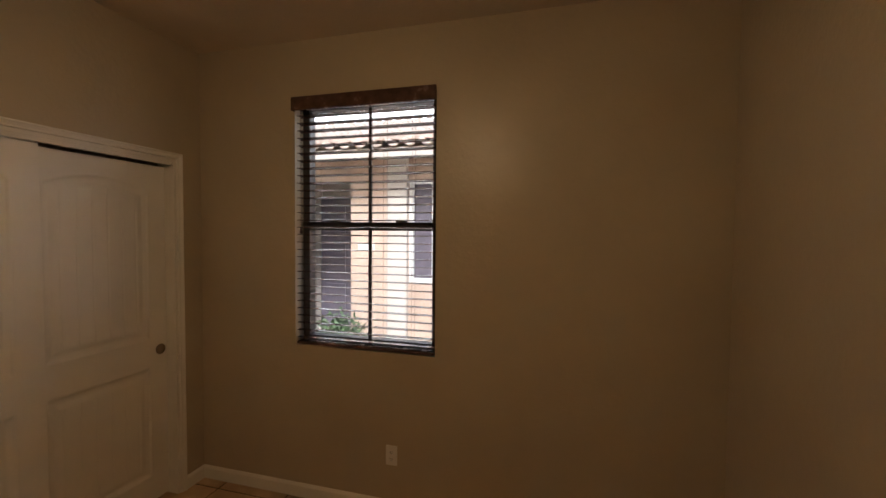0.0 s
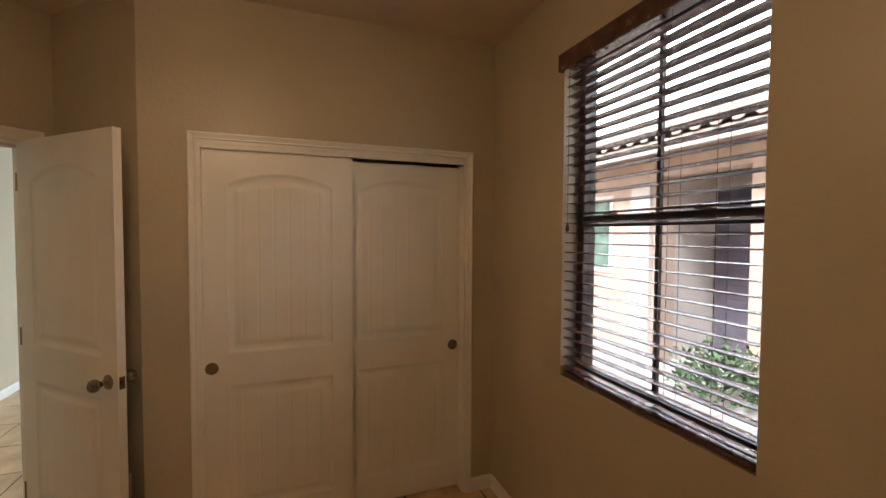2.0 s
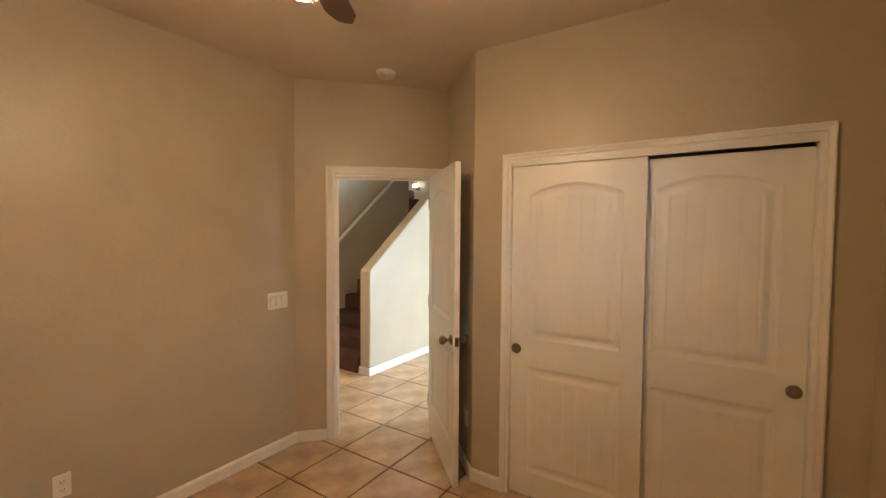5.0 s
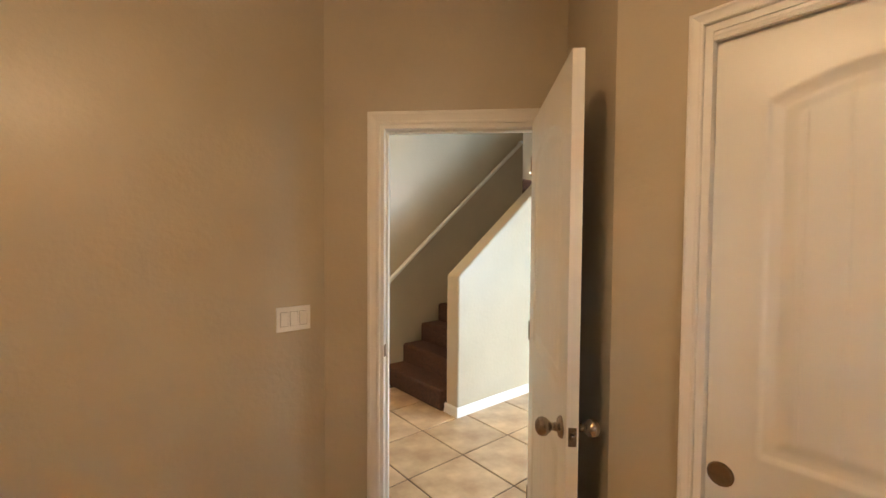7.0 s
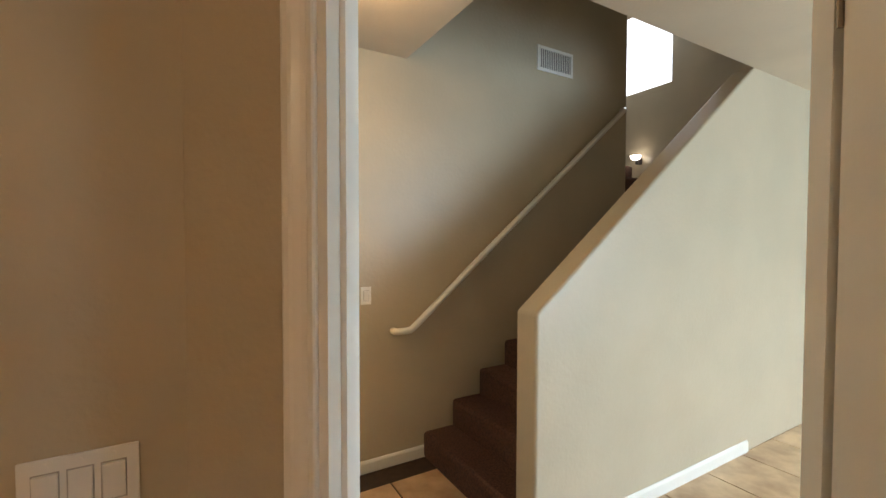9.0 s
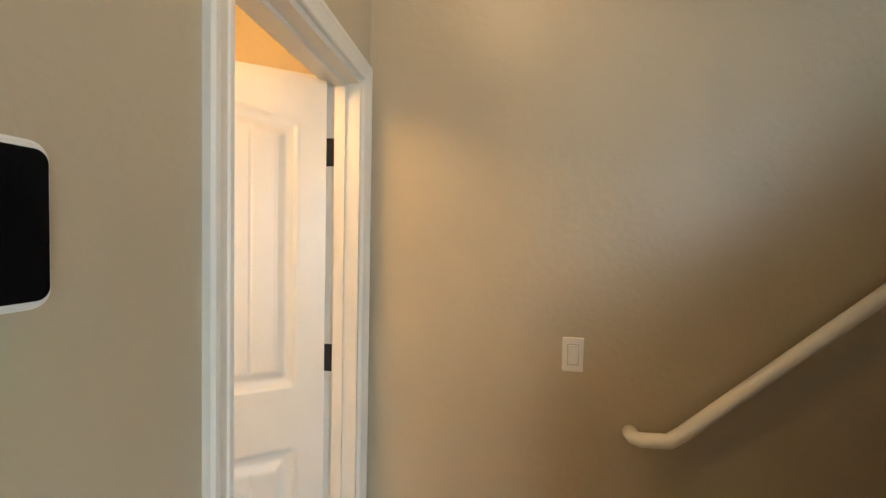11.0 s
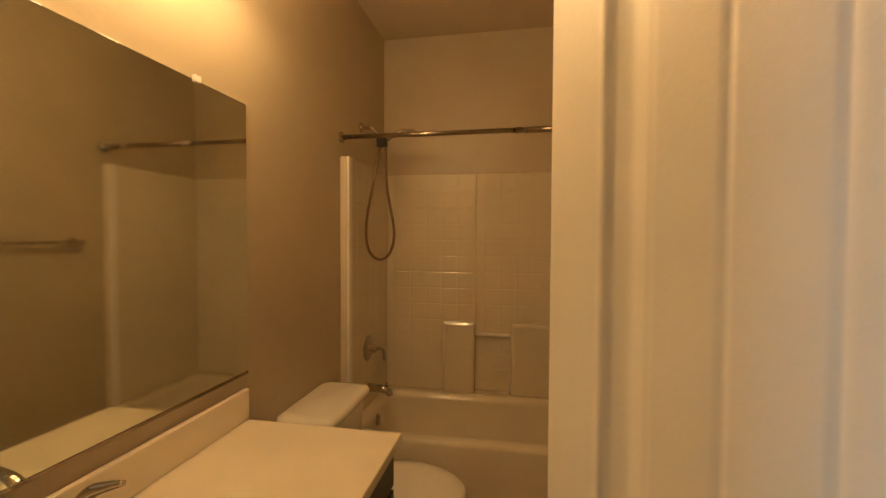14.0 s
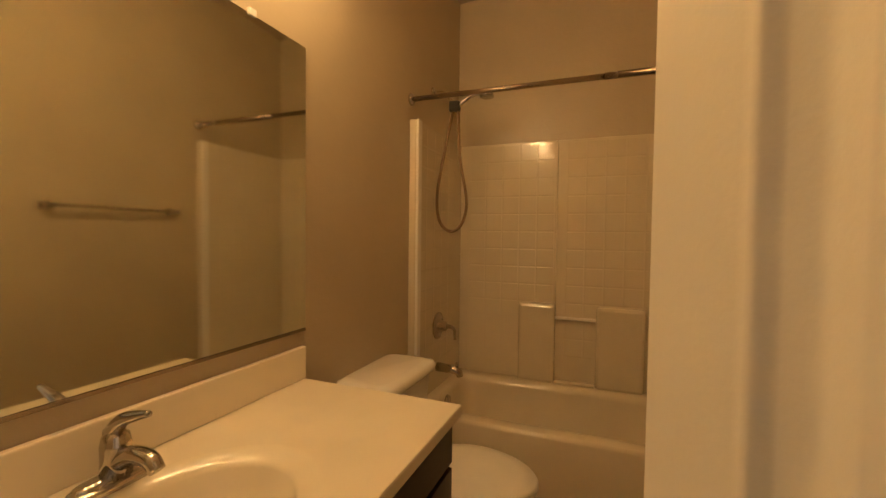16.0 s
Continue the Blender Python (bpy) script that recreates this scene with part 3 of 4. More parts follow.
m = Matrix.Translation((-1.80, -0.715, 1.555)) @ Matrix.Rotation(radians(-90), 4, "Z")
bm = bmesh.new()
prism(bm, rounded(-0.101, 0.102, -0.076, 0.076, 0.018), 0.0, 0.026)
bmesh.ops.bevel(bm, geom=[e for e in bm.edges if all(v.co.z > 0.02 for v in e.verts)], offset=0.005, segments=3, affect="EDGES")
panel = thing("wall_panel", bm, PLASTIC, "white wall-mounted touch panel with a black screen", "touch panel", m @ pose(0, 0, 0, 90, 0, 0), smooth=False)
bm = bmesh.new()
prism(bm, rounded(-0.093, 0.096, -0.068, 0.068, 0.012), 0.025, 0.0275)
part("screen", bm, SCREEN, panel, "glossy black screen")
part("status_light", boxes((-0.008, 0.030, -0.0775, -0.0762, 0.005, 0.012)), LED, panel, "green status light")

bm = bmesh.new()
lathe(bm, [(0.0, 0.0), (0.068, 0.0), (0.068, -0.012), (0.060, -0.016), (0.058, -0.032), (0.045, -0.040), (0.0, -0.042)], "Z", (0, 0, 0), 36)
smoke = thing("smoke_detector", bm, PLASTIC, "round white smoke detector on the ceiling", "smoke detector", pose(-1.83, 0.416, H), smooth=False)
bm = bmesh.new()
lathe(bm, [(0.0, -0.041), (0.008, -0.0425), (0.006, -0.045), (0.0, -0.045)], "Z", (0.02, 0.0, 0), 12)
part("test_button", bm, mat("grey_plastic", (0.4, 0.4, 0.38), 0.5), smoke)

vent = thing("wall_vent", boxes((-0.20, -0.175, -0.010, 0, -0.10, 0.10), (0.175, 0.20, -0.010, 0, -0.10, 0.10), (-0.175, 0.175, -0.010, 0, 0.075, 0.10), (-0.175, 0.175, -0.010, 0, -0.10, -0.075), bevel=0.002), PLASTIC, "white louvred air vent high on the stair wall", "vent", pose(-4.16, -1.90, 3.0, 0, 0, 180))
# Black sheet painted as the shade between the louvres; no duct is cut.
part("duct_shade", boxes((-0.175, 0.175, -0.002, -0.0005, -0.075, 0.075)), BLACK, vent)
for k in range(17):
    x = -0.165 + 0.0206 * k
    part("louvre", boxes((x - 0.0045, x + 0.0045, -0.008, -0.003, -0.075, 0.075)), PLASTIC, vent)

# ---- ceiling fan ----
fan = holder("ceiling_fan", "five-blade ceiling fan with dark walnut blades and lit glass shades", "ceiling fan", pose(FAN[0], FAN[1], 0.0))
bm = bmesh.new()
lathe(bm, [(0.0, 2.74), (0.065, 2.74), (0.06, 2.70), (0.025, 2.685), (0.014, 2.68), (0.014, 2.60), (0.05, 2.595), (0.095, 2.575), (0.105, 2.54), (0.10, 2.50), (0.06, 2.475), (0.055, 2.43), (0.06, 2.415), (0.05, 2.40), (0.0, 2.395)], "Z", (0, 0, 0), 36)
part("motor_housing", bm, NICKEL, fan, "brushed nickel motor housing", True)
for k in range(5):
    a = radians(212 + 72 * k)
    bm = bmesh.new()
    outline = [(0.17, -0.045), (0.30, -0.058), (0.47, -0.064), (0.535, -0.035), (0.545, 0.0), (0.535, 0.035), (0.47, 0.064), (0.30, 0.058), (0.17, 0.045)]
    prism(bm, outline, 0.0, 0.007)
    ob = part("blade", bm, BLADE, fan)
    ob.matrix_basis = pose(0, 0, 2.49, 0, 0, math.degrees(a)) @ pose(0, 0, 0, 11, 0, 0)
    bm = boxes((0.085, 0.21, -0.018, 0.018, -0.006, 0.0), (0.17, 0.23, -0.035, 0.035, -0.004, 0.0), bevel=0.002)
    ob = part("blade_bracket", bm, NICKEL, fan)
    ob.matrix_basis = pose(0, 0, 2.49, 0, 0, math.degrees(a)) @ pose(0, 0, 0, 11, 0, 0)
for k in range(3):
    a = radians(225 + 120 * k)
    c = Vector((0.10 * math.cos(a), 0.10 * math.sin(a), 0))
    bm = bmesh.new()
    lathe(bm, [(0.018, 2.435), (0.030, 2.425), (0.050, 2.40), (0.058, 2.375), (0.056, 2.37), (0.048, 2.396), (0.028, 2.42), (0.016, 2.43)], "Z", c, 24)
    ob = part("shade", bm, SHADE, fan, "frosted white glass shade", True)
    bm = bmesh.new()
    tube(bm, [(0.03 * math.cos(a), 0.03 * math.sin(a), 2.41), c + Vector((0, 0, 2.45)), c + Vector((0, 0, 2.43))], 0.01, 10)
    part("lamp_arm", bm, NICKEL, fan)
for dx, dy, z in ((0.03, -0.03, 2.33), (-0.035, 0.02, 2.31)):
    bm = bmesh.new()
    tube(bm, [(dx, dy, z), (dx, dy, 2.40)], 0.0012, 6)
    lathe(bm, [(0.0, z + 0.008), (0.007, z + 0.004), (0.009, z - 0.004), (0.006, z - 0.012), (0.0, z - 0.014)], "Z", (dx, dy, 0), 12)
    part("pull_chain", bm, NICKEL, fan)

bm = bmesh.new()
lathe(bm, [(0.0, 2.74), (0.15, 2.74), (0.15, 2.715), (0.13, 2.70), (0.0, 2.69)], "Z", (-2.3, -1.1, 0), 32)
thing("ceiling_light", bm, SHADE, "round frosted flush ceiling light in the hall", "ceiling light", smooth=True)

# ---- bathroom ----
VX0, VX1, VY0, VY1, VZ = -1.678, -0.40, -0.997, -0.432, 0.828
vanity = holder("vanity_cabinet", "dark espresso bathroom vanity cabinet under a cream top", "vanity", pose(0, 0, 0))
part("body", boxes((VX0 + 0.004, VX1 - 0.02, VY0 + 0.035, VY1, 0.09, VZ - 0.16), (VX0 + 0.004, VX1 - 0.02, VY0 + 0.09, VY1, 0.0, 0.09), (VX1 - 0.04, VX1 - 0.02, VY0 + 0.035, VY1, VZ - 0.16, VZ - 0.03), (VX0 + 0.004, VX1 - 0.04, VY0 + 0.035, VY0 + 0.055, VZ - 0.16, VZ - 0.03)), ESPRESSO, vanity)
vw = (VX1 - 0.02 - VX0 - 0.004) / 2
for k in range(2):
    x0 = VX0 + 0.004 + k * vw
    d = part("door", boxes((x0 + 0.01, x0 + vw - 0.01, VY0 + 0.017, VY0 + 0.035, 0.11, VZ - 0.17), bevel=0.002), ESPRESSO, vanity)
    bm = bmesh.new()
    hx0 = x0 + (vw - 0.05 if k == 0 else 0.05)
    tube(bm, [(hx0, VY0 + 0.017, 0.50), (hx0, VY0 - 0.008, 0.51), (hx0, VY0 - 0.008, 0.59), (hx0, VY0 + 0.017, 0.60)], 0.005, 8)
    part("handle", bm, NICKEL, d)
    part("drawer_front", boxes((x0 + 0.01, x0 + vw - 0.01, VY0 + 0.017, VY0 + 0.035, VZ - 0.155, VZ - 0.04), bevel=0.002), ESPRESSO, vanity)

# one-piece top: slab with an oval basin
SX, SY, SRX, SRY = -1.05, -0.725, 0.225, 0.165
bm = bmesh.new()
N = 64
levels = [(1.22, 0.0), (1.13, -0.002), (1.10, -0.006), (1.0, -0.010), (0.96, -0.022), (0.90, -0.055), (0.74, -0.10), (0.45, -0.125), (0.10, -0.132), (0.06, -0.134)]


def rim_point(a):
    """Where a ray from the basin's centre meets the top's edge."""
    c, s = math.cos(a), math.sin(a)
    k = min(((VX1 - SX) / c if c > 0 else (VX0 - SX) / c) if abs(c) > 1e-6 else 9, ((VY1 - SY) / s if s > 0 else (VY0 - SY) / s) if abs(s) > 1e-6 else 9)
    return SX + k * c, SY + k * s


angs = sorted([2 * math.pi * k / N for k in range(N)] + [math.atan2(y - SY, x - SX) % (2 * math.pi) for x in (VX0, VX1) for y in (VY0, VY1)])
rings = [[bm.verts.new((*rim_point(a), z)) for a in angs] for z in (VZ - 0.03, VZ - 0.004)]
rings.append([bm.verts.new((SX + (rim_point(a)[0] - SX) * 0.994, SY + (rim_point(a)[1] - SY) * 0.994, VZ)) for a in angs])
rings += [[bm.verts.new((SX + SRX * f * math.cos(a), SY + SRY * f * math.sin(a), VZ + dz)) for a in angs] for f, dz in levels]
for a, b in zip(rings, rings[1:]):
    for j in range(len(angs)):
        f = bm.faces.new((a[j], a[(j + 1) % len(angs)], b[(j + 1) % len(angs)], b[j]))
        f.smooth = a in rings[3:]
bm.faces.new(rings[-1])
top = thing("countertop", bm, MARBLE, "cream cultured marble vanity top with an oval basin", "countertop")
part("backsplash", boxes((VX0, VX1, VY1 - 0.02, VY1 - 0.001, VZ + 0.001, VZ + 0.108), bevel=0.004), MARBLE, top)
bm = bmesh.new()
lathe(bm, [(0.024, VZ - 0.133), (0.024, VZ - 0.129), (0.016, VZ - 0.130), (0.0, VZ - 0.131)], "Z", (SX, SY, 0), 20)
part("drain", bm, CHROME, top, smooth=True)

FX, FY = -1.015, -0.515
bm = bmesh.new()
prism(bm, [(FX + 0.078 * math.copysign(abs(math.cos(a)) ** 0.7, math.cos(a)), FY + 0.028 * math.copysign(abs(math.sin(a)) ** 0.7, math.sin(a))) for a in (2 * math.pi * k / 36 for k in range(36))], VZ, VZ + 0.022)
bmesh.ops.bevel(bm, geom=[e for e in bm.edges if all(v.co.z > VZ + 0.02 for v in e.verts)], offset=0.009, segments=3, affect="EDGES")
faucet = thing("faucet", bm, CHROME, "chrome single-lever bathroom faucet", "faucet", smooth=True)
bm = bmesh.new()
lathe(bm, [(0.027, VZ + 0.018), (0.025, VZ + 0.05), (0.026, VZ + 0.075), (0.022, VZ + 0.095), (0.010, VZ + 0.105), (0.0, VZ + 0.106)], "Z", (FX, FY, 0), 24)
part("body", bm, CHROME, faucet, smooth=True)
bm = bmesh.new()
tube(bm, smooth_path([(FX, FY - 0.01, VZ + 0.045), (FX, FY - 0.05, VZ + 0.065), (FX, FY - 0.095, VZ + 0.066), (FX, FY - 0.115, VZ + 0.050)], 6), 0.019, 16, 0.014)
part("spout", bm, CHROME, faucet, smooth=True)
bm = bmesh.new()
tube(bm, smooth_path([(FX, FY + 0.01, VZ + 0.095), (FX, FY - 0.02, VZ + 0.125), (FX, FY - 0.06, VZ + 0.140), (FX, FY - 0.095, VZ + 0.150)], 6), 0.017, 14, 0.006)
part("lever", bm, CHROME, faucet, smooth=True)

mir = thing("mirror", boxes((-1.62, -0.389, -0.438, -0.431, 0.993, 1.914), bevel=0.001), MIRROR, "large frameless wall mirror above the vanity", "mirror")
for x, z in ((-0.612, 1.914), (-1.40, 1.914)):
    part("clip", boxes((x - 0.012, x + 0.012, -0.444, -0.431, z - 0.006, z + 0.014), bevel=0.002), PLASTIC, mir, "clear plastic mirror clip")

part("bottom_channel", boxes((-1.62, -0.389, -0.4405, -0.431, 0.984, 0.993), bevel=0.001), NICKEL, mir, "thin metal channel under the mirror")

vl = thing("vanity_light", boxes((-1.33, -0.45, -0.455, -0.431, 2.25, 2.36), bevel=0.004), CHROME, "chrome four-bulb vanity light bar above the mirror", "wall light")
for k in range(4):
    bm = bmesh.new()
    lathe(bm, [(0.0, -0.455), (0.02, -0.46), (0.022, -0.48), (0.035, -0.50), (0.048, -0.53), (0.035, -0.57), (0.0, -0.582)], "Y", (-1.22 + 0.22 * k, 0, 2.31), 20)
    part("bulb", bm, SHADE, vl, "round frosted bulb", True)

# toilet
TX = -0.015
toilet = holder("toilet", "white porcelain toilet with the lid closed", "toilet", pose(TX, 0.032, 0))


def loft(bm, sections):
    """Stacked outlines, each a list of points."""
    rings = [[bm.verts.new(p) for p in s] for s in sections]
    n = len(rings[0])
    for a, b in zip(rings, rings[1:]):
        for j in range(n):
            bm.faces.new((a[j], a[(j + 1) % n], b[(j + 1) % n], b[j]))
    bm.faces.new(rings[0][::-1])
    bm.faces.new(rings[-1])
    bmesh.ops.recalc_face_normals(bm, faces=bm.faces[:])
    return bm


def rr(w0, w1, y0, y1, r, z):
    return [(x, y, z) for x, y in rounded(w0, w1, y0, y1, r)]


part("tank", loft(bmesh.new(), [rr(-0.19, 0.19, -0.66, -0.475, 0.035, 0.39), rr(-0.205, 0.205, -0.675, -0.47, 0.04, 0.55), rr(-0.215, 0.215, -0.685, -0.465, 0.045, 0.715)]), PORCELAIN, toilet, smooth=True)
part("tank_lid", loft(bmesh.new(), [rr(-0.225, 0.225, -0.700, -0.463, 0.05, 0.712), rr(-0.235, 0.235, -0.708, -0.463, 0.055, 0.722), rr(-0.235, 0.235, -0.708, -0.463, 0.055, 0.742), rr(-0.225, 0.225, -0.698, -0.466, 0.05, 0.755), rr(-0.19, 0.19, -0.665, -0.480, 0.04, 0.762)]), PORCELAIN, toilet, "rounded porcelain tank lid", True)
bm = bmesh.new()
tube(bm, [(-0.14, -0.68, 0.66), (-0.14, -0.70, 0.66), (-0.08, -0.706, 0.652)], 0.007, 10)
part("flush_lever", bm, CHROME, toilet, smooth=True)


def oval(w, y0, y1, z, n=40):
    yc, h = (y0 + y1) / 2, (y1 - y0) / 2
    return [(w * math.cos(a) * (1 + 0.10 * math.sin(a)), yc + h * math.sin(a), z) for a in (2 * math.pi * k / n for k in range(n))]


part("bowl", loft(bmesh.new(), [oval(0.11, -1.02, -0.62, 0.0), oval(0.10, -1.0, -0.62, 0.12), oval(0.15, -1.10, -0.64, 0.26), oval(0.178, -1.165, -0.66, 0.36), oval(0.18, -1.175, -0.66, 0.385)]), PORCELAIN, toilet, smooth=True)
part("neck", boxes((-0.12, 0.12, -0.70, -0.50, 0.20, 0.385), bevel=0.02), PORCELAIN, toilet)
part("seat", loft(bmesh.new(), [oval(0.186, -1.185, -0.72, 0.386), oval(0.19, -1.19, -0.72, 0.394), oval(0.186, -1.186, -0.72, 0.402)]), PLASTIC, toilet, smooth=True)
part("lid", loft(bmesh.new(), [oval(0.186, -1.186, -0.715, 0.404), oval(0.19, -1.19, -0.715, 0.412), oval(0.182, -1.182, -0.718, 0.422), oval(0.13, -1.13, -0.75, 0.427)]), PLASTIC, toilet, "closed white lid", True)

# bathtub with a moulded surround
TX0, TX1, TY0, TY1, RIM = 0.355, 1.124, -1.941, -0.431, 0.43
tub = holder("bathtub", "almond fibreglass bathtub with a moulded tile-pattern surround", "bathtub", pose(0, 0, 0))
bm = bmesh.new()


def tubring(i, z, r):
    return [(x, y, z) for x, y in rounded(TX0 + i, TX1 - i * 1.3, TY0 + i, TY1 - i, r)]


rings = [tubring(0.0, 0.0, 0.02), tubring(0.0, RIM - 0.02, 0.02), tubring(0.006, RIM - 0.004, 0.02), tubring(0.02, RIM, 0.02), tubring(0.075, RIM, 0.06), tubring(0.09, RIM - 0.008, 0.07), tubring(0.10, RIM - 0.04, 0.08), tubring(0.135, 0.14, 0.10), tubring(0.17, 0.10, 0.12), tubring(0.24, 0.09, 0.12)]
vr = [[bm.verts.new(p) for p in r] for r in rings]
for a, b in zip(vr, vr[1:]):
    for j in range(len(a)):
        bm.faces.new((a[j], a[(j + 1) % len(a)], b[(j + 1) % len(b)], b[j]))
bm.faces.new(vr[-1])
bmesh.ops.recalc_face_normals(bm, faces=bm.faces[:])
part("tub", bm, FIBER, tub, smooth=True)

ST, P = 1.885, 0.038
part("back_panel", boxes((TX1 - P, TX1, TY0, TY1, RIM + 0.001, ST), bevel=0.006), FIBER, tub)
part("left_panel", boxes((TX0 + 0.035, TX1 - P, TY1 - P, TY1, RIM + 0.001, ST), bevel=0.006), FIBER, tub)
part("right_panel", boxes((TX0 + 0.035, TX1 - P, TY0, TY0 + P, RIM + 0.001, ST), bevel=0.006), FIBER, tub)
for y0, y1 in ((TY1 - 0.052, TY1 - P + 0.002), (TY0 + P - 0.002, TY0 + 0.052)):
    part("edge_strip", boxes((TX0 + 0.034, TX0 + 0.085, y0, y1, RIM + 0.002, ST + 0.002), bevel=0.008), PORCELAIN, tub, "bright vertical edge strip of the surround")
T = 0.107


def tiles(name, along, z0, z1, place):
    """Raised square tiles of the moulded pattern, joined in one sheet."""
    bm = bmesh.new()
    a0, a1 = along
    na, nz = int((a1 - a0) / T), int((z1 - z0) / T)
    for i in range(na):
        for j in range(nz):
            u, w = a0 + i * T + 0.002, z1 - (j + 1) * T + 0.002
            base = [(u, w), (u + T - 0.004, w), (u + T - 0.004, w + T - 0.004), (u, w + T - 0.004)]
            lo = [bm.verts.new(place(p, q, 0.0)) for p, q in base]
            cx, cz = u + T / 2 - 0.002, w + T / 2 - 0.002
            hi = [bm.verts.new(place(p + math.copysign(0.0045, cx - p), q + math.copysign(0.0045, cz - q), 0.0014)) for p, q in base]
            bm.faces.new(hi)
            for k in range(4):
                bm.faces.new((lo[k], lo[(k + 1) % 4], hi[(k + 1) % 4], hi[k]))
    bmesh.ops.recalc_face_normals(bm, faces=bm.faces[:])
    return part(name, bm, FIBER, tub)


XB = TX1 - P
SPLIT = -1.08
part("raised_bay", boxes((XB - 0.016, XB + 0.002, SPLIT, TY1 - P - 0.05, RIM + 0.002, ST - 0.004), bevel=0.005), FIBER, tub)
tiles("tile_relief", (SPLIT + 0.012, TY1 - P - 0.06), 0.58, ST - 0.012, lambda u, w, h: (XB - 0.016 - h, u, w))
tiles("tile_relief", (TY0 + P + 0.02, SPLIT - 0.004), 0.58, ST - 0.012, lambda u, w, h: (XB - h, u, w))
tiles("tile_relief", (TX0 + 0.06, XB - 0.04), 0.58, ST - 0.012, lambda u, w, h: (u, TY1 - P - h, w))
tiles("tile_relief", (TX0 + 0.06, XB - 0.04), 0.58, ST - 0.012, lambda u, w, h: (u, TY0 + P + h, w))
part("pillar", boxes((XB - 0.055, XB + 0.002, SPLIT, -0.865, RIM - 0.003, 0.905), bevel=0.02), FIBER, tub)
part("pillar", boxes((XB - 0.055, XB + 0.002, -1.572, -1.312, RIM - 0.003, 0.905), bevel=0.02), FIBER, tub)
part("shelf_sill", boxes((XB - 0.045, XB + 0.002, -1.312, SPLIT, RIM - 0.003, RIM + 0.02), bevel=0.010), FIBER, tub)
bm = bmesh.new()
tube(bm, [(XB - 0.035, SPLIT - 0.002, 0.825), (XB - 0.035, -1.312, 0.825)], 0.011, 12)
part("grab_bar", bm, PORCELAIN, tub, smooth=True)

VAX = 0.70
YW = TY1 - P
valve = holder("shower_valve", "chrome lever shower valve on the surround", "shower valve", pose(VAX, YW, 0.79))
bm = bmesh.new()
lathe(bm, [(0.0, 0.0), (0.078, 0.0), (0.076, -0.006), (0.06, -0.012), (0.03, -0.014), (0.028, -0.05), (0.018, -0.056), (0.0, -0.057)], "Y", (0, 0, 0), 32)
part("escutcheon", bm, CHROME, valve, smooth=True)
bm = bmesh.new()
tube(bm, smooth_path([(0, -0.045, 0), (0.02, -0.075, -0.005), (0.05, -0.085, -0.03), (0.06, -0.085, -0.085)], 5), 0.013, 12, 0.008)
part("lever", bm, CHROME, valve, smooth=True)
bm = bmesh.new()
tube(bm, [(VAX, YW, 0.553), (VAX, YW - 0.11, 0.548), (VAX, YW - 0.135, 0.533), (VAX, YW - 0.14, 0.513)], 0.026, 16, 0.020)
lathe(bm, [(0.007, 0.565), (0.007, 0.59), (0.0, 0.593)], "Z", (VAX, YW - 0.12, 0), 10)
thing("tub_spout", bm, CHROME, "chrome bathtub spout with diverter knob", "tub spout", smooth=True)
bm = bmesh.new()
lathe(bm, [(0.0, 0.0), (0.036, 0.0), (0.034, -0.012), (0.01, -0.016), (0.0, -0.016)], "Y", (0.675, TY1 - 0.108, 0.372), 24)
thing("overflow_plate", bm, CHROME, "round chrome bathtub overflow plate", "overflow plate", smooth=True)

shower = holder("hand_shower", "bronze-toned hand shower with a looped hose", "hand shower", pose(0, 0, 0))
SHX, SHZ = 0.69, 2.09
bm = bmesh.new()
tube(bm, smooth_path([(SHX, TY1, SHZ + 0.02), (SHX, TY1 - 0.07, SHZ + 0.01), (SHX, TY1 - 0.12, SHZ - 0.05)], 5), 0.010, 12)
lathe(bm, [(0.0, 0.0), (0.03, 0.0), (0.026, -0.008), (0.0, -0.01)], "Y", (SHX, TY1, SHZ + 0.02), 20)
part("shower_arm", bm, CHROME, shower, smooth=True)
part("holder_bracket", boxes((SHX - 0.022, SHX + 0.022, TY1 - 0.16, TY1 - 0.10, SHZ - 0.10, SHZ - 0.04), bevel=0.01), BLACK, shower)
bm = bmesh.new()
tube(bm, smooth_path([(SHX, TY1 - 0.12, SHZ - 0.10), (SHX + 0.005, TY1 - 0.17, SHZ - 0.05), (SHX + 0.01, TY1 - 0.24, SHZ - 0.01), (SHX + 0.01, TY1 - 0.29, SHZ - 0.01)], 5), 0.012, 12)
lathe(bm, [(0.012, 0.02), (0.036, 0.0), (0.038, -0.014), (0.030, -0.018), (0.0, -0.018)], "Z", (SHX + 0.01, TY1 - 0.31, SHZ - 0.02), 24)
part("spray_head", bm, CHROME, shower, smooth=True)
bm = bmesh.new()
tube(bm, smooth_path([(SHX, TY1 - 0.15, SHZ - 0.09), (SHX + 0.005, TY1 - 0.16, 1.75), (SHX, TY1 - 0.205, 1.50), (SHX - 0.02, TY1 - 0.185, 1.37), (SHX - 0.04, TY1 - 0.125, 1.33), (SHX - 0.05, TY1 - 0.065, 1.39), (SHX - 0.05, TY1 - 0.052, 1.54), (SHX - 0.03, TY1 - 0.09, 1.80), (SHX - 0.005, TY1 - 0.12, SHZ - 0.10)], 8), 0.0085, 10)
part("hose", bm, HOSE, shower, "looped metal shower hose", True)

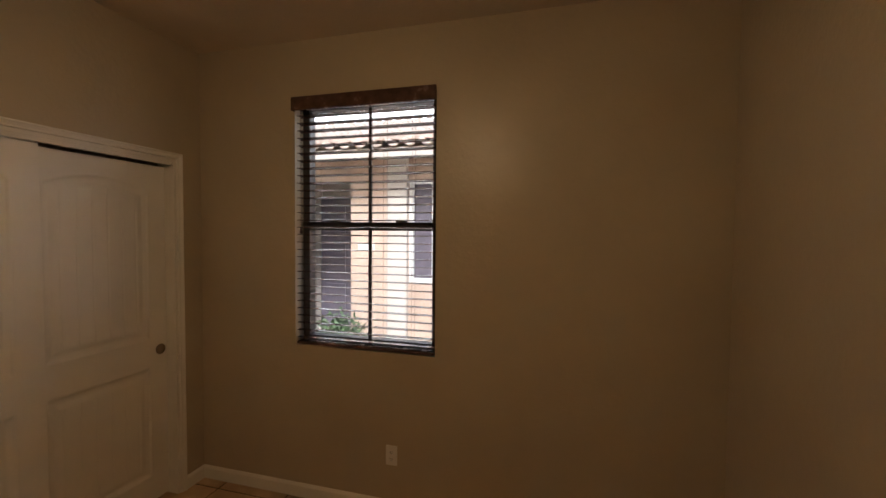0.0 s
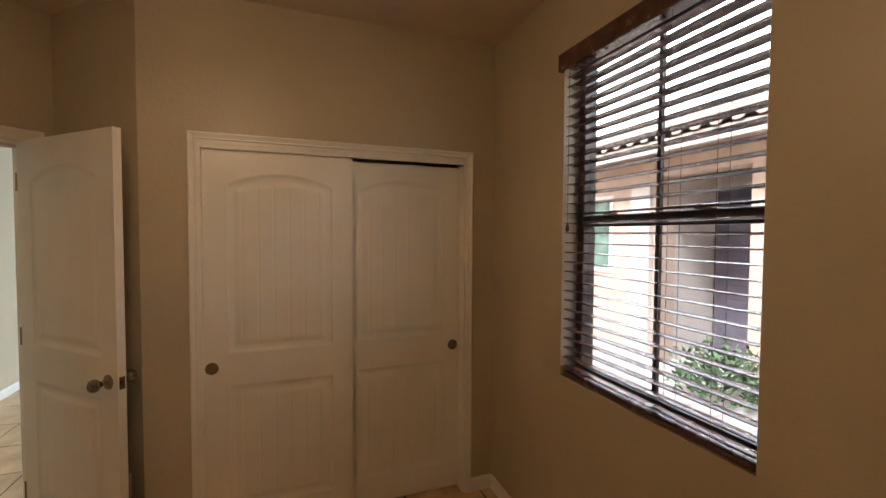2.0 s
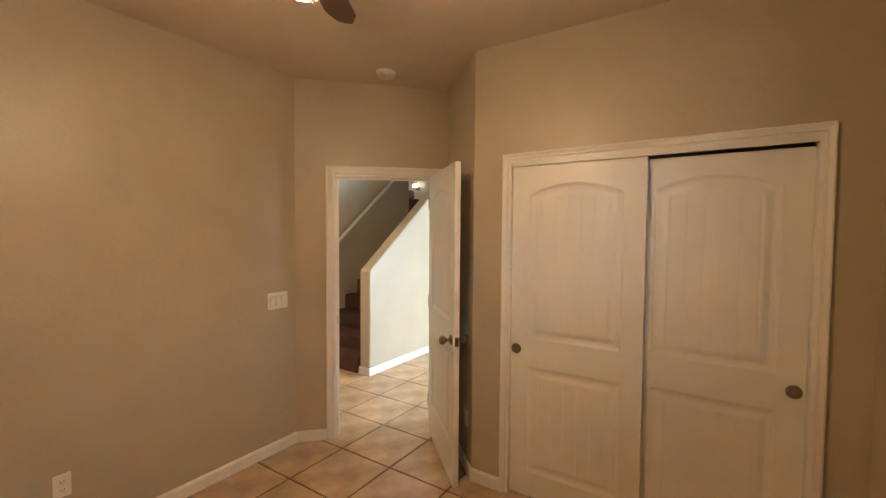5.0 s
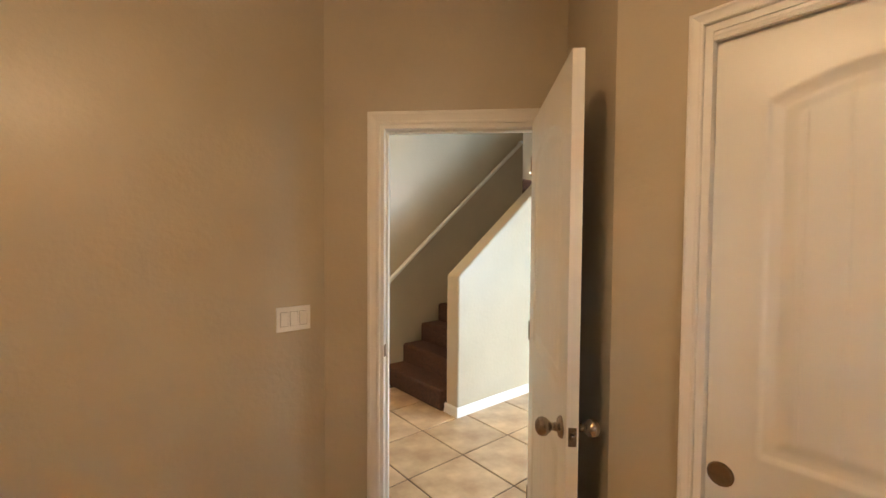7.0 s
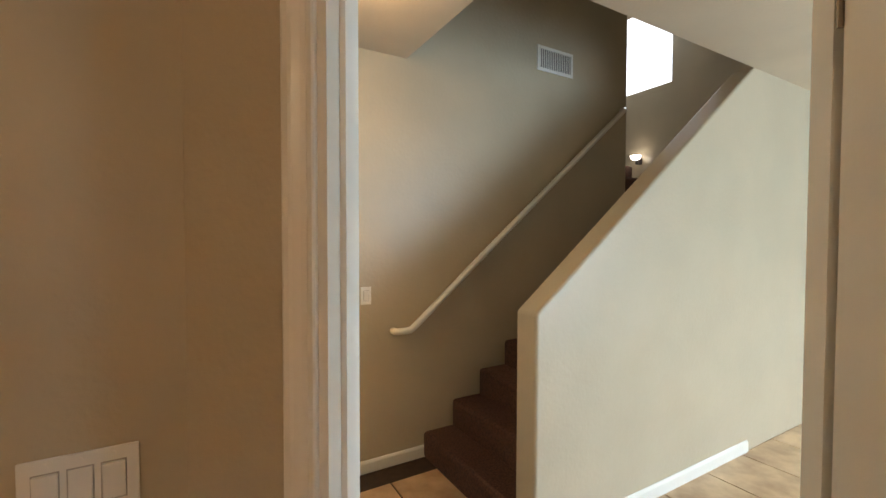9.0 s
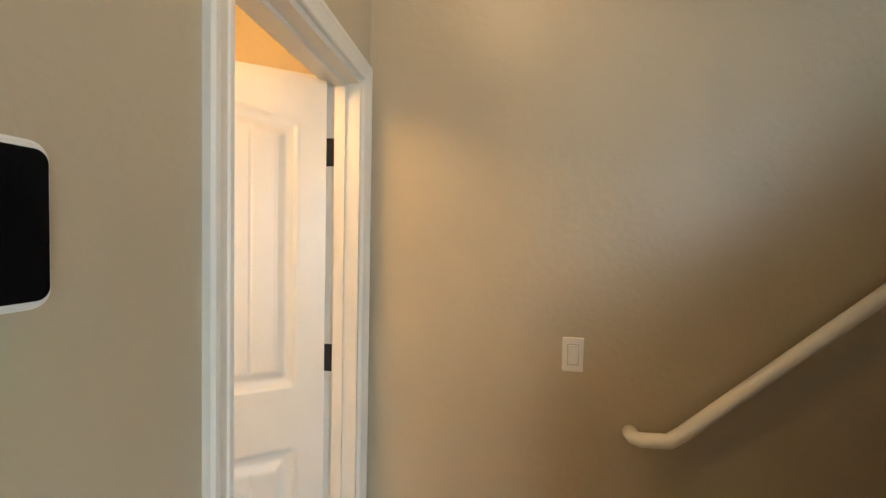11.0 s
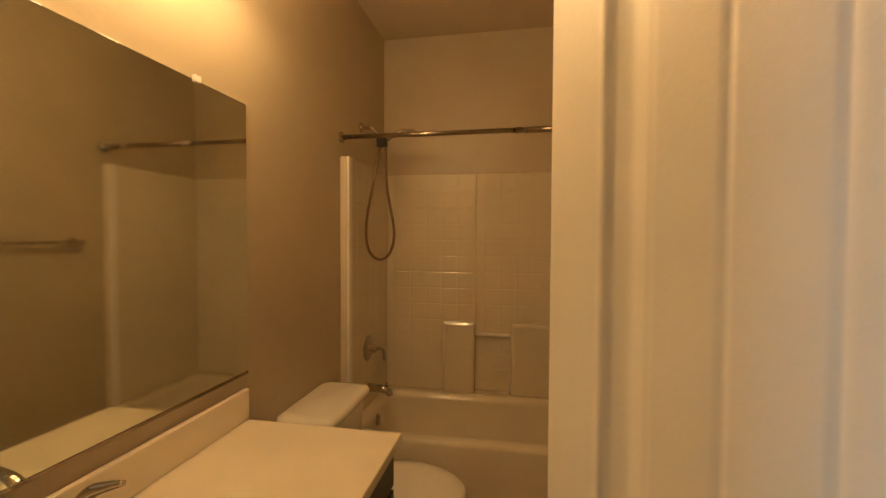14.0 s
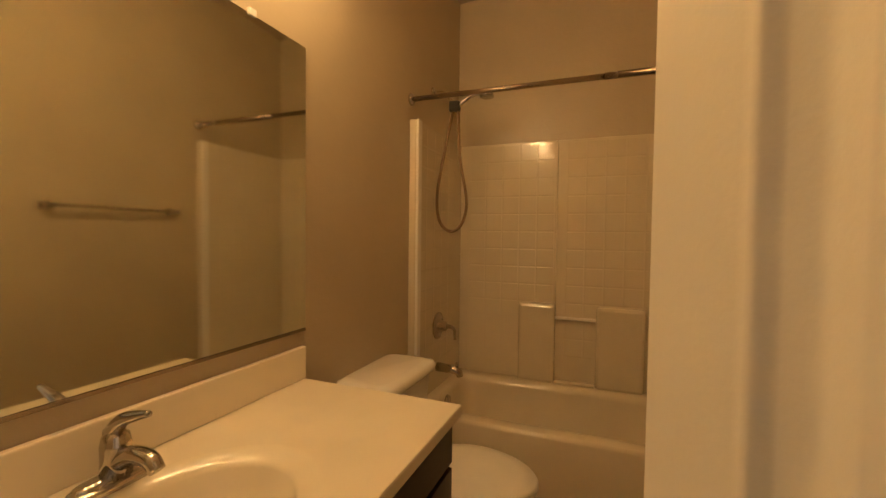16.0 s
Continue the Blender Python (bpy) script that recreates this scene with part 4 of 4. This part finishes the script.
bm = bmesh.new()
tube(bm, [(0.405, TY1, 1.987), (0.405, -1.35, 1.987)], 0.0125, 16)
rod = thing("curtain_rod", bm, NICKEL, "brushed metal shower curtain rod without a curtain", "curtain rod", smooth=True)
bm = bmesh.new()
tube(bm, [(0.405, -1.34, 1.987), (0.405, TY0, 1.987)], 0.015, 16)
part("outer_tube", bm, NICKEL, rod, smooth=True)
for y, s in ((TY1, -1), (TY0, 1)):
    bm = bmesh.new()
    lathe(bm, [(0.0, 0.0), (0.03, 0.0), (0.03, s * 0.008), (0.018, s * 0.016), (0.0, s * 0.016)], "Y", (0.405, y, 1.987), 20)
    part("end_flange", bm, CHROME, rod, smooth=True)

bar = thing("towel_bar", boxes((-0.387, 0.213, -1.886, -1.870, 1.417, 1.433), bevel=0.002), CHROME, "chrome square towel bar on the bathroom wall", "towel bar")
for x in (-0.387, 0.213):
    part("post", boxes((x - 0.022, x + 0.022, -1.942, -1.934, 1.403, 1.447), (x - 0.012, x + 0.012, -1.934, -1.862, 1.413, 1.437), bevel=0.003), CHROME, bar)

# landing lamp
bm = bmesh.new()
lathe(bm, [(0.02, 0.0), (0.05, 0.01), (0.06, 0.05), (0.056, 0.05), (0.045, 0.02), (0.0, 0.012)], "Z", (-6.1, -2.52, 2.47), 20)
ob = thing("wall_light", bm, glow("landing_shade", (1.0, 0.92, 0.8), 3.0), "small lit wall light above the stair landing", "wall light", smooth=True)
part("arm", boxes((-6.2, -6.12, -2.54, -2.50, 2.42, 2.50), bevel=0.004), DARKMETAL, ob)

# ---- outside ----
structure("ground", boxes((-60, 60, 3.12, 120, -0.4, -0.12)), GROUND, "pale gravel ground outside the window")
bm = bmesh.new()
prism(bm, [(-160, 110), (160, 110), (160, 111), (-160, 111)], -0.12, 110)
tagged(part("backdrop", bm, glow("overcast_sky", (0.84, 0.91, 1.0), 4.5)), "pale overcast sky far behind the houses", "sky", kind="structure")
house = holder("neighbour_house", "peach stucco house with a clay tile roof across the path", "house", pose(0, 0, 0))
HY = 6.5
bm = boxes((-9.0, -6.2, HY, HY + 0.25, -0.12, 2.9), (-6.2, -4.75, HY, HY + 0.25, -0.12, 1.0), (-6.2, -4.75, HY, HY + 0.25, 2.2, 2.9), (-4.75, -3.84, HY, HY + 0.25, -0.12, 2.9), (-3.84, -2.68, HY, HY + 0.25, 2.38, 2.9), (-2.68, -1.74, HY, HY + 0.25, -0.12, 2.9), (-1.74, -1.0, HY, HY + 0.25, -0.12, 0.9), (-1.74, -1.0, HY, HY + 0.25, 2.37, 2.9), (-1.0, 5.0, HY, HY + 0.25, -0.12, 2.9))
part("wall", bm, STUCCO, house)
part("porch_wall", boxes((-4.0, -3.84, HY + 0.25, HY + 1.2, -0.12, 2.9), (-2.68, -2.5, HY + 0.25, HY + 1.2, -0.12, 2.9), (-3.84, -2.68, HY + 1.1, HY + 1.2, -0.12, 2.9), (-3.84, -2.68, HY + 0.25, HY + 1.1, 2.5, 2.6)), STUCCO_PALE, house)
d = part("door", boxes((-3.80, -3.20, HY + 0.98, HY + 1.09, -0.10, 2.25), bevel=0.01), ENTRY, house, "dark purple-grey entry door")
for z in (0.2, 0.9, 1.6):
    part("door_panel", boxes((-3.70, -3.30, HY + 0.965, HY + 0.98, z, z + 0.5), bevel=0.008), ENTRY, d)
part("side_door", boxes((-3.16, -2.72, HY + 0.98, HY + 1.09, -0.10, 2.25), bevel=0.01), GREYD, house)
part("pilaster", boxes((-2.07, -1.76, HY - 0.08, HY, -0.12, 2.75), bevel=0.01), STUCCO_PALE, house)
part("pilaster", boxes((-4.32, -3.98, HY - 0.08, HY, -0.12, 2.3), bevel=0.01), STUCCO_PALE, house)
# Opaque panes: painted green reflection in the first, plain dark colour in the second.
for x0, x1, z0, z1, gm in ((-6.2, -4.75, 1.0, 2.2, GREEN_REFLECTION), (-1.74, -1.0, 0.9, 2.37, ENTRY)):
    w = part("window", boxes((x0, x0 + 0.06, HY - 0.02, HY + 0.1, z0, z1), (x1 - 0.06, x1, HY - 0.02, HY + 0.1, z0, z1), (x0, x1, HY - 0.021, HY + 0.1, z0, z0 + 0.06), (x0, x1, HY - 0.021, HY + 0.1, z1 - 0.06, z1), ((x0 + x1) / 2 - 0.03, (x0 + x1) / 2 + 0.03, HY - 0.019, HY + 0.1, z0, z1)), PLASTIC, house)
    part("pane", boxes((x0 + 0.05, x1 - 0.05, HY + 0.04, HY + 0.05, z0 + 0.05, z1 - 0.05)), gm, w)
part("number_plaque", boxes((-2.55, -2.29, HY - 0.02, HY, 1.35, 1.46), bevel=0.004), PLASTIC, house, "small white wall plaque")
part("fascia", boxes((-9.2, 5.2, HY - 0.42, HY - 0.38, 2.62, 2.76)), STUCCO_PALE, house)
part("soffit", boxes((-9.2, 5.2, HY - 0.38, HY, 2.70, 2.74)), STUCCO_PALE, house)
roof = part("roof", boxes((-9.2, 5.2, HY - 0.3, HY + 3.4, 2.9, 2.95)), ROOFTILE, house)
bm = bmesh.new()
PW = 0.24
slope = 0.36
for i in range(60):
    x = -9.2 + PW * i
    for r in range(9):
        y0, y1 = HY - 0.45 + 0.40 * r, HY - 0.45 + 0.40 * (r + 1) + 0.06
        z0, z1 = 2.79 + slope * (y0 - HY + 0.45) + 0.02, 2.79 + slope * (y1 - HY + 0.45)
        a = []
        for (y, z) in ((y0, z0), (y1, z1)):
            a.append([bm.verts.new((x + PW * k / 8, y, z + 0.055 * math.sin(math.pi * k / 4) if k <= 4 else z - 0.02 * math.sin(math.pi * (k - 4) / 4))) for k in range(9)])
        for k in range(8):
            bm.faces.new((a[0][k], a[0][k + 1], a[1][k + 1], a[1][k]))
        lip = [bm.verts.new(v.co + Vector((0, 0, -0.02))) for v in a[0]]
        for k in range(8):
            bm.faces.new((a[0][k], lip[k], lip[k + 1], a[0][k + 1]))
tagged(part("roof_tiles", bm, ROOFTILE, house, "curved clay roof tiles"), kind="stuff")

pav = structure("pavement_path", boxes((-12, 6, 4.0, 5.6, -0.13, -0.108)), GROUT, "pink paver path between the houses")
paver_mesh = None
for i in range(34):
    for j in range(5):
        x, y = -9.0 + 0.32 * i + (0.16 if j % 2 else 0), 4.0 + 0.32 * j
        if paver_mesh is None:
            ob = part("paver", boxes((0.005, 0.315, 0.005, 0.315, -0.108, -0.10)), PAVER, pav)
            paver_mesh = ob.data
        else:
            ob = new("paver", paver_mesh)
            ob.parent = pav
        ob.location = (x, y, 0)


def shrub(cx, cy, w, h, seed, n=900):
    rng = random.Random(seed)
    top = holder("shrub", "low leafy green shrub beside the stucco wall", "shrub", pose(cx, cy, -0.12), "shrubs by the path")
    bm = bmesh.new()
    for k in range(7):
        a = 2 * math.pi * k / 7
        tube(bm, [(0, 0, 0), (0.25 * w * math.cos(a), 0.2 * w * math.sin(a), 0.5 * h), (0.42 * w * math.cos(a + 0.3), 0.35 * w * math.sin(a + 0.3), 0.85 * h)], 0.012, 6, 0.004)
    part("stems", bm, CORD, top)
    bm = bmesh.new()
    for k in range(n):
        a, b = rng.uniform(0, 2 * math.pi), math.asin(rng.uniform(0.0, 1))
        r = rng.uniform(0.55, 1.0) * (1 + 0.15 * math.sin(3 * a + seed) + 0.1 * math.sin(7 * a))
        c = Vector((0.5 * w * r * math.cos(a) * math.cos(b), 0.4 * w * r * math.sin(a) * math.cos(b), 0.12 * h + 0.85 * h * r * math.sin(b)))
        d = Vector((rng.uniform(-1, 1), rng.uniform(-1, 1), rng.uniform(-0.4, 1))).normalized()
        s = d.orthogonal().normalized() * 0.018
        q = [c, c + d * 0.035 + s, c + d * 0.08, c + d * 0.035 - s]
        bm.faces.new([bm.verts.new(p) for p in q])
    part("leaves", bm, LEAF, top)


shrub(-2.55, 5.95, 0.95, 0.62, 3)
shrub(-5.6, 6.0, 1.2, 0.7, 5)
shrub(-0.7, 6.0, 0.9, 0.6, 8)

# ---- tiled floor ----
floor = structure("floor", boxes((-7.0, 1.24, -2.08, 3.12, -0.2, -0.006)), GROUT, "tan ceramic tile floor with dark grout lines")
tile_mesh = None
G = 0.46
joined = bmesh.new()
for i in range(-10, 9):
    for j in range(-5, 7):
        x, y = -2.605 + G * i, 0.12 + G * j
        if x < -7.0 or x > 1.2 or y < -2.1 or y > 3.1:
            continue
        if x > -4.3:
            if tile_mesh is None:
                bm = bmesh.new()
                lo = [bm.verts.new((p, q, -0.008)) for p, q in ((0.0055, 0.0055), (G - 0.0055, 0.0055), (G - 0.0055, G - 0.0055), (0.0055, G - 0.0055))]
                mid = [bm.verts.new((v.co.x, v.co.y, -0.002)) for v in lo]
                hi = [bm.verts.new((G / 2 + (v.co.x - G / 2) * 0.986, G / 2 + (v.co.y - G / 2) * 0.986, 0.0)) for v in lo]
                bm.faces.new(hi)
                for a, b in ((lo, mid), (mid, hi)):
                    for k in range(4):
                        bm.faces.new((a[k], a[(k + 1) % 4], b[(k + 1) % 4], b[k]))
                ob = part("tile", bm, TILE, floor)
                tile_mesh = ob.data
            else:
                ob = new("tile", tile_mesh)
                ob.parent = floor
            ob.location = (x, y, 0)
        else:
            box(joined, x + 0.004, x + G - 0.004, y + 0.004, y + G - 0.004, -0.008, 0.0)
tagged(part("far_tiles", joined, TILE, floor), kind="stuff")
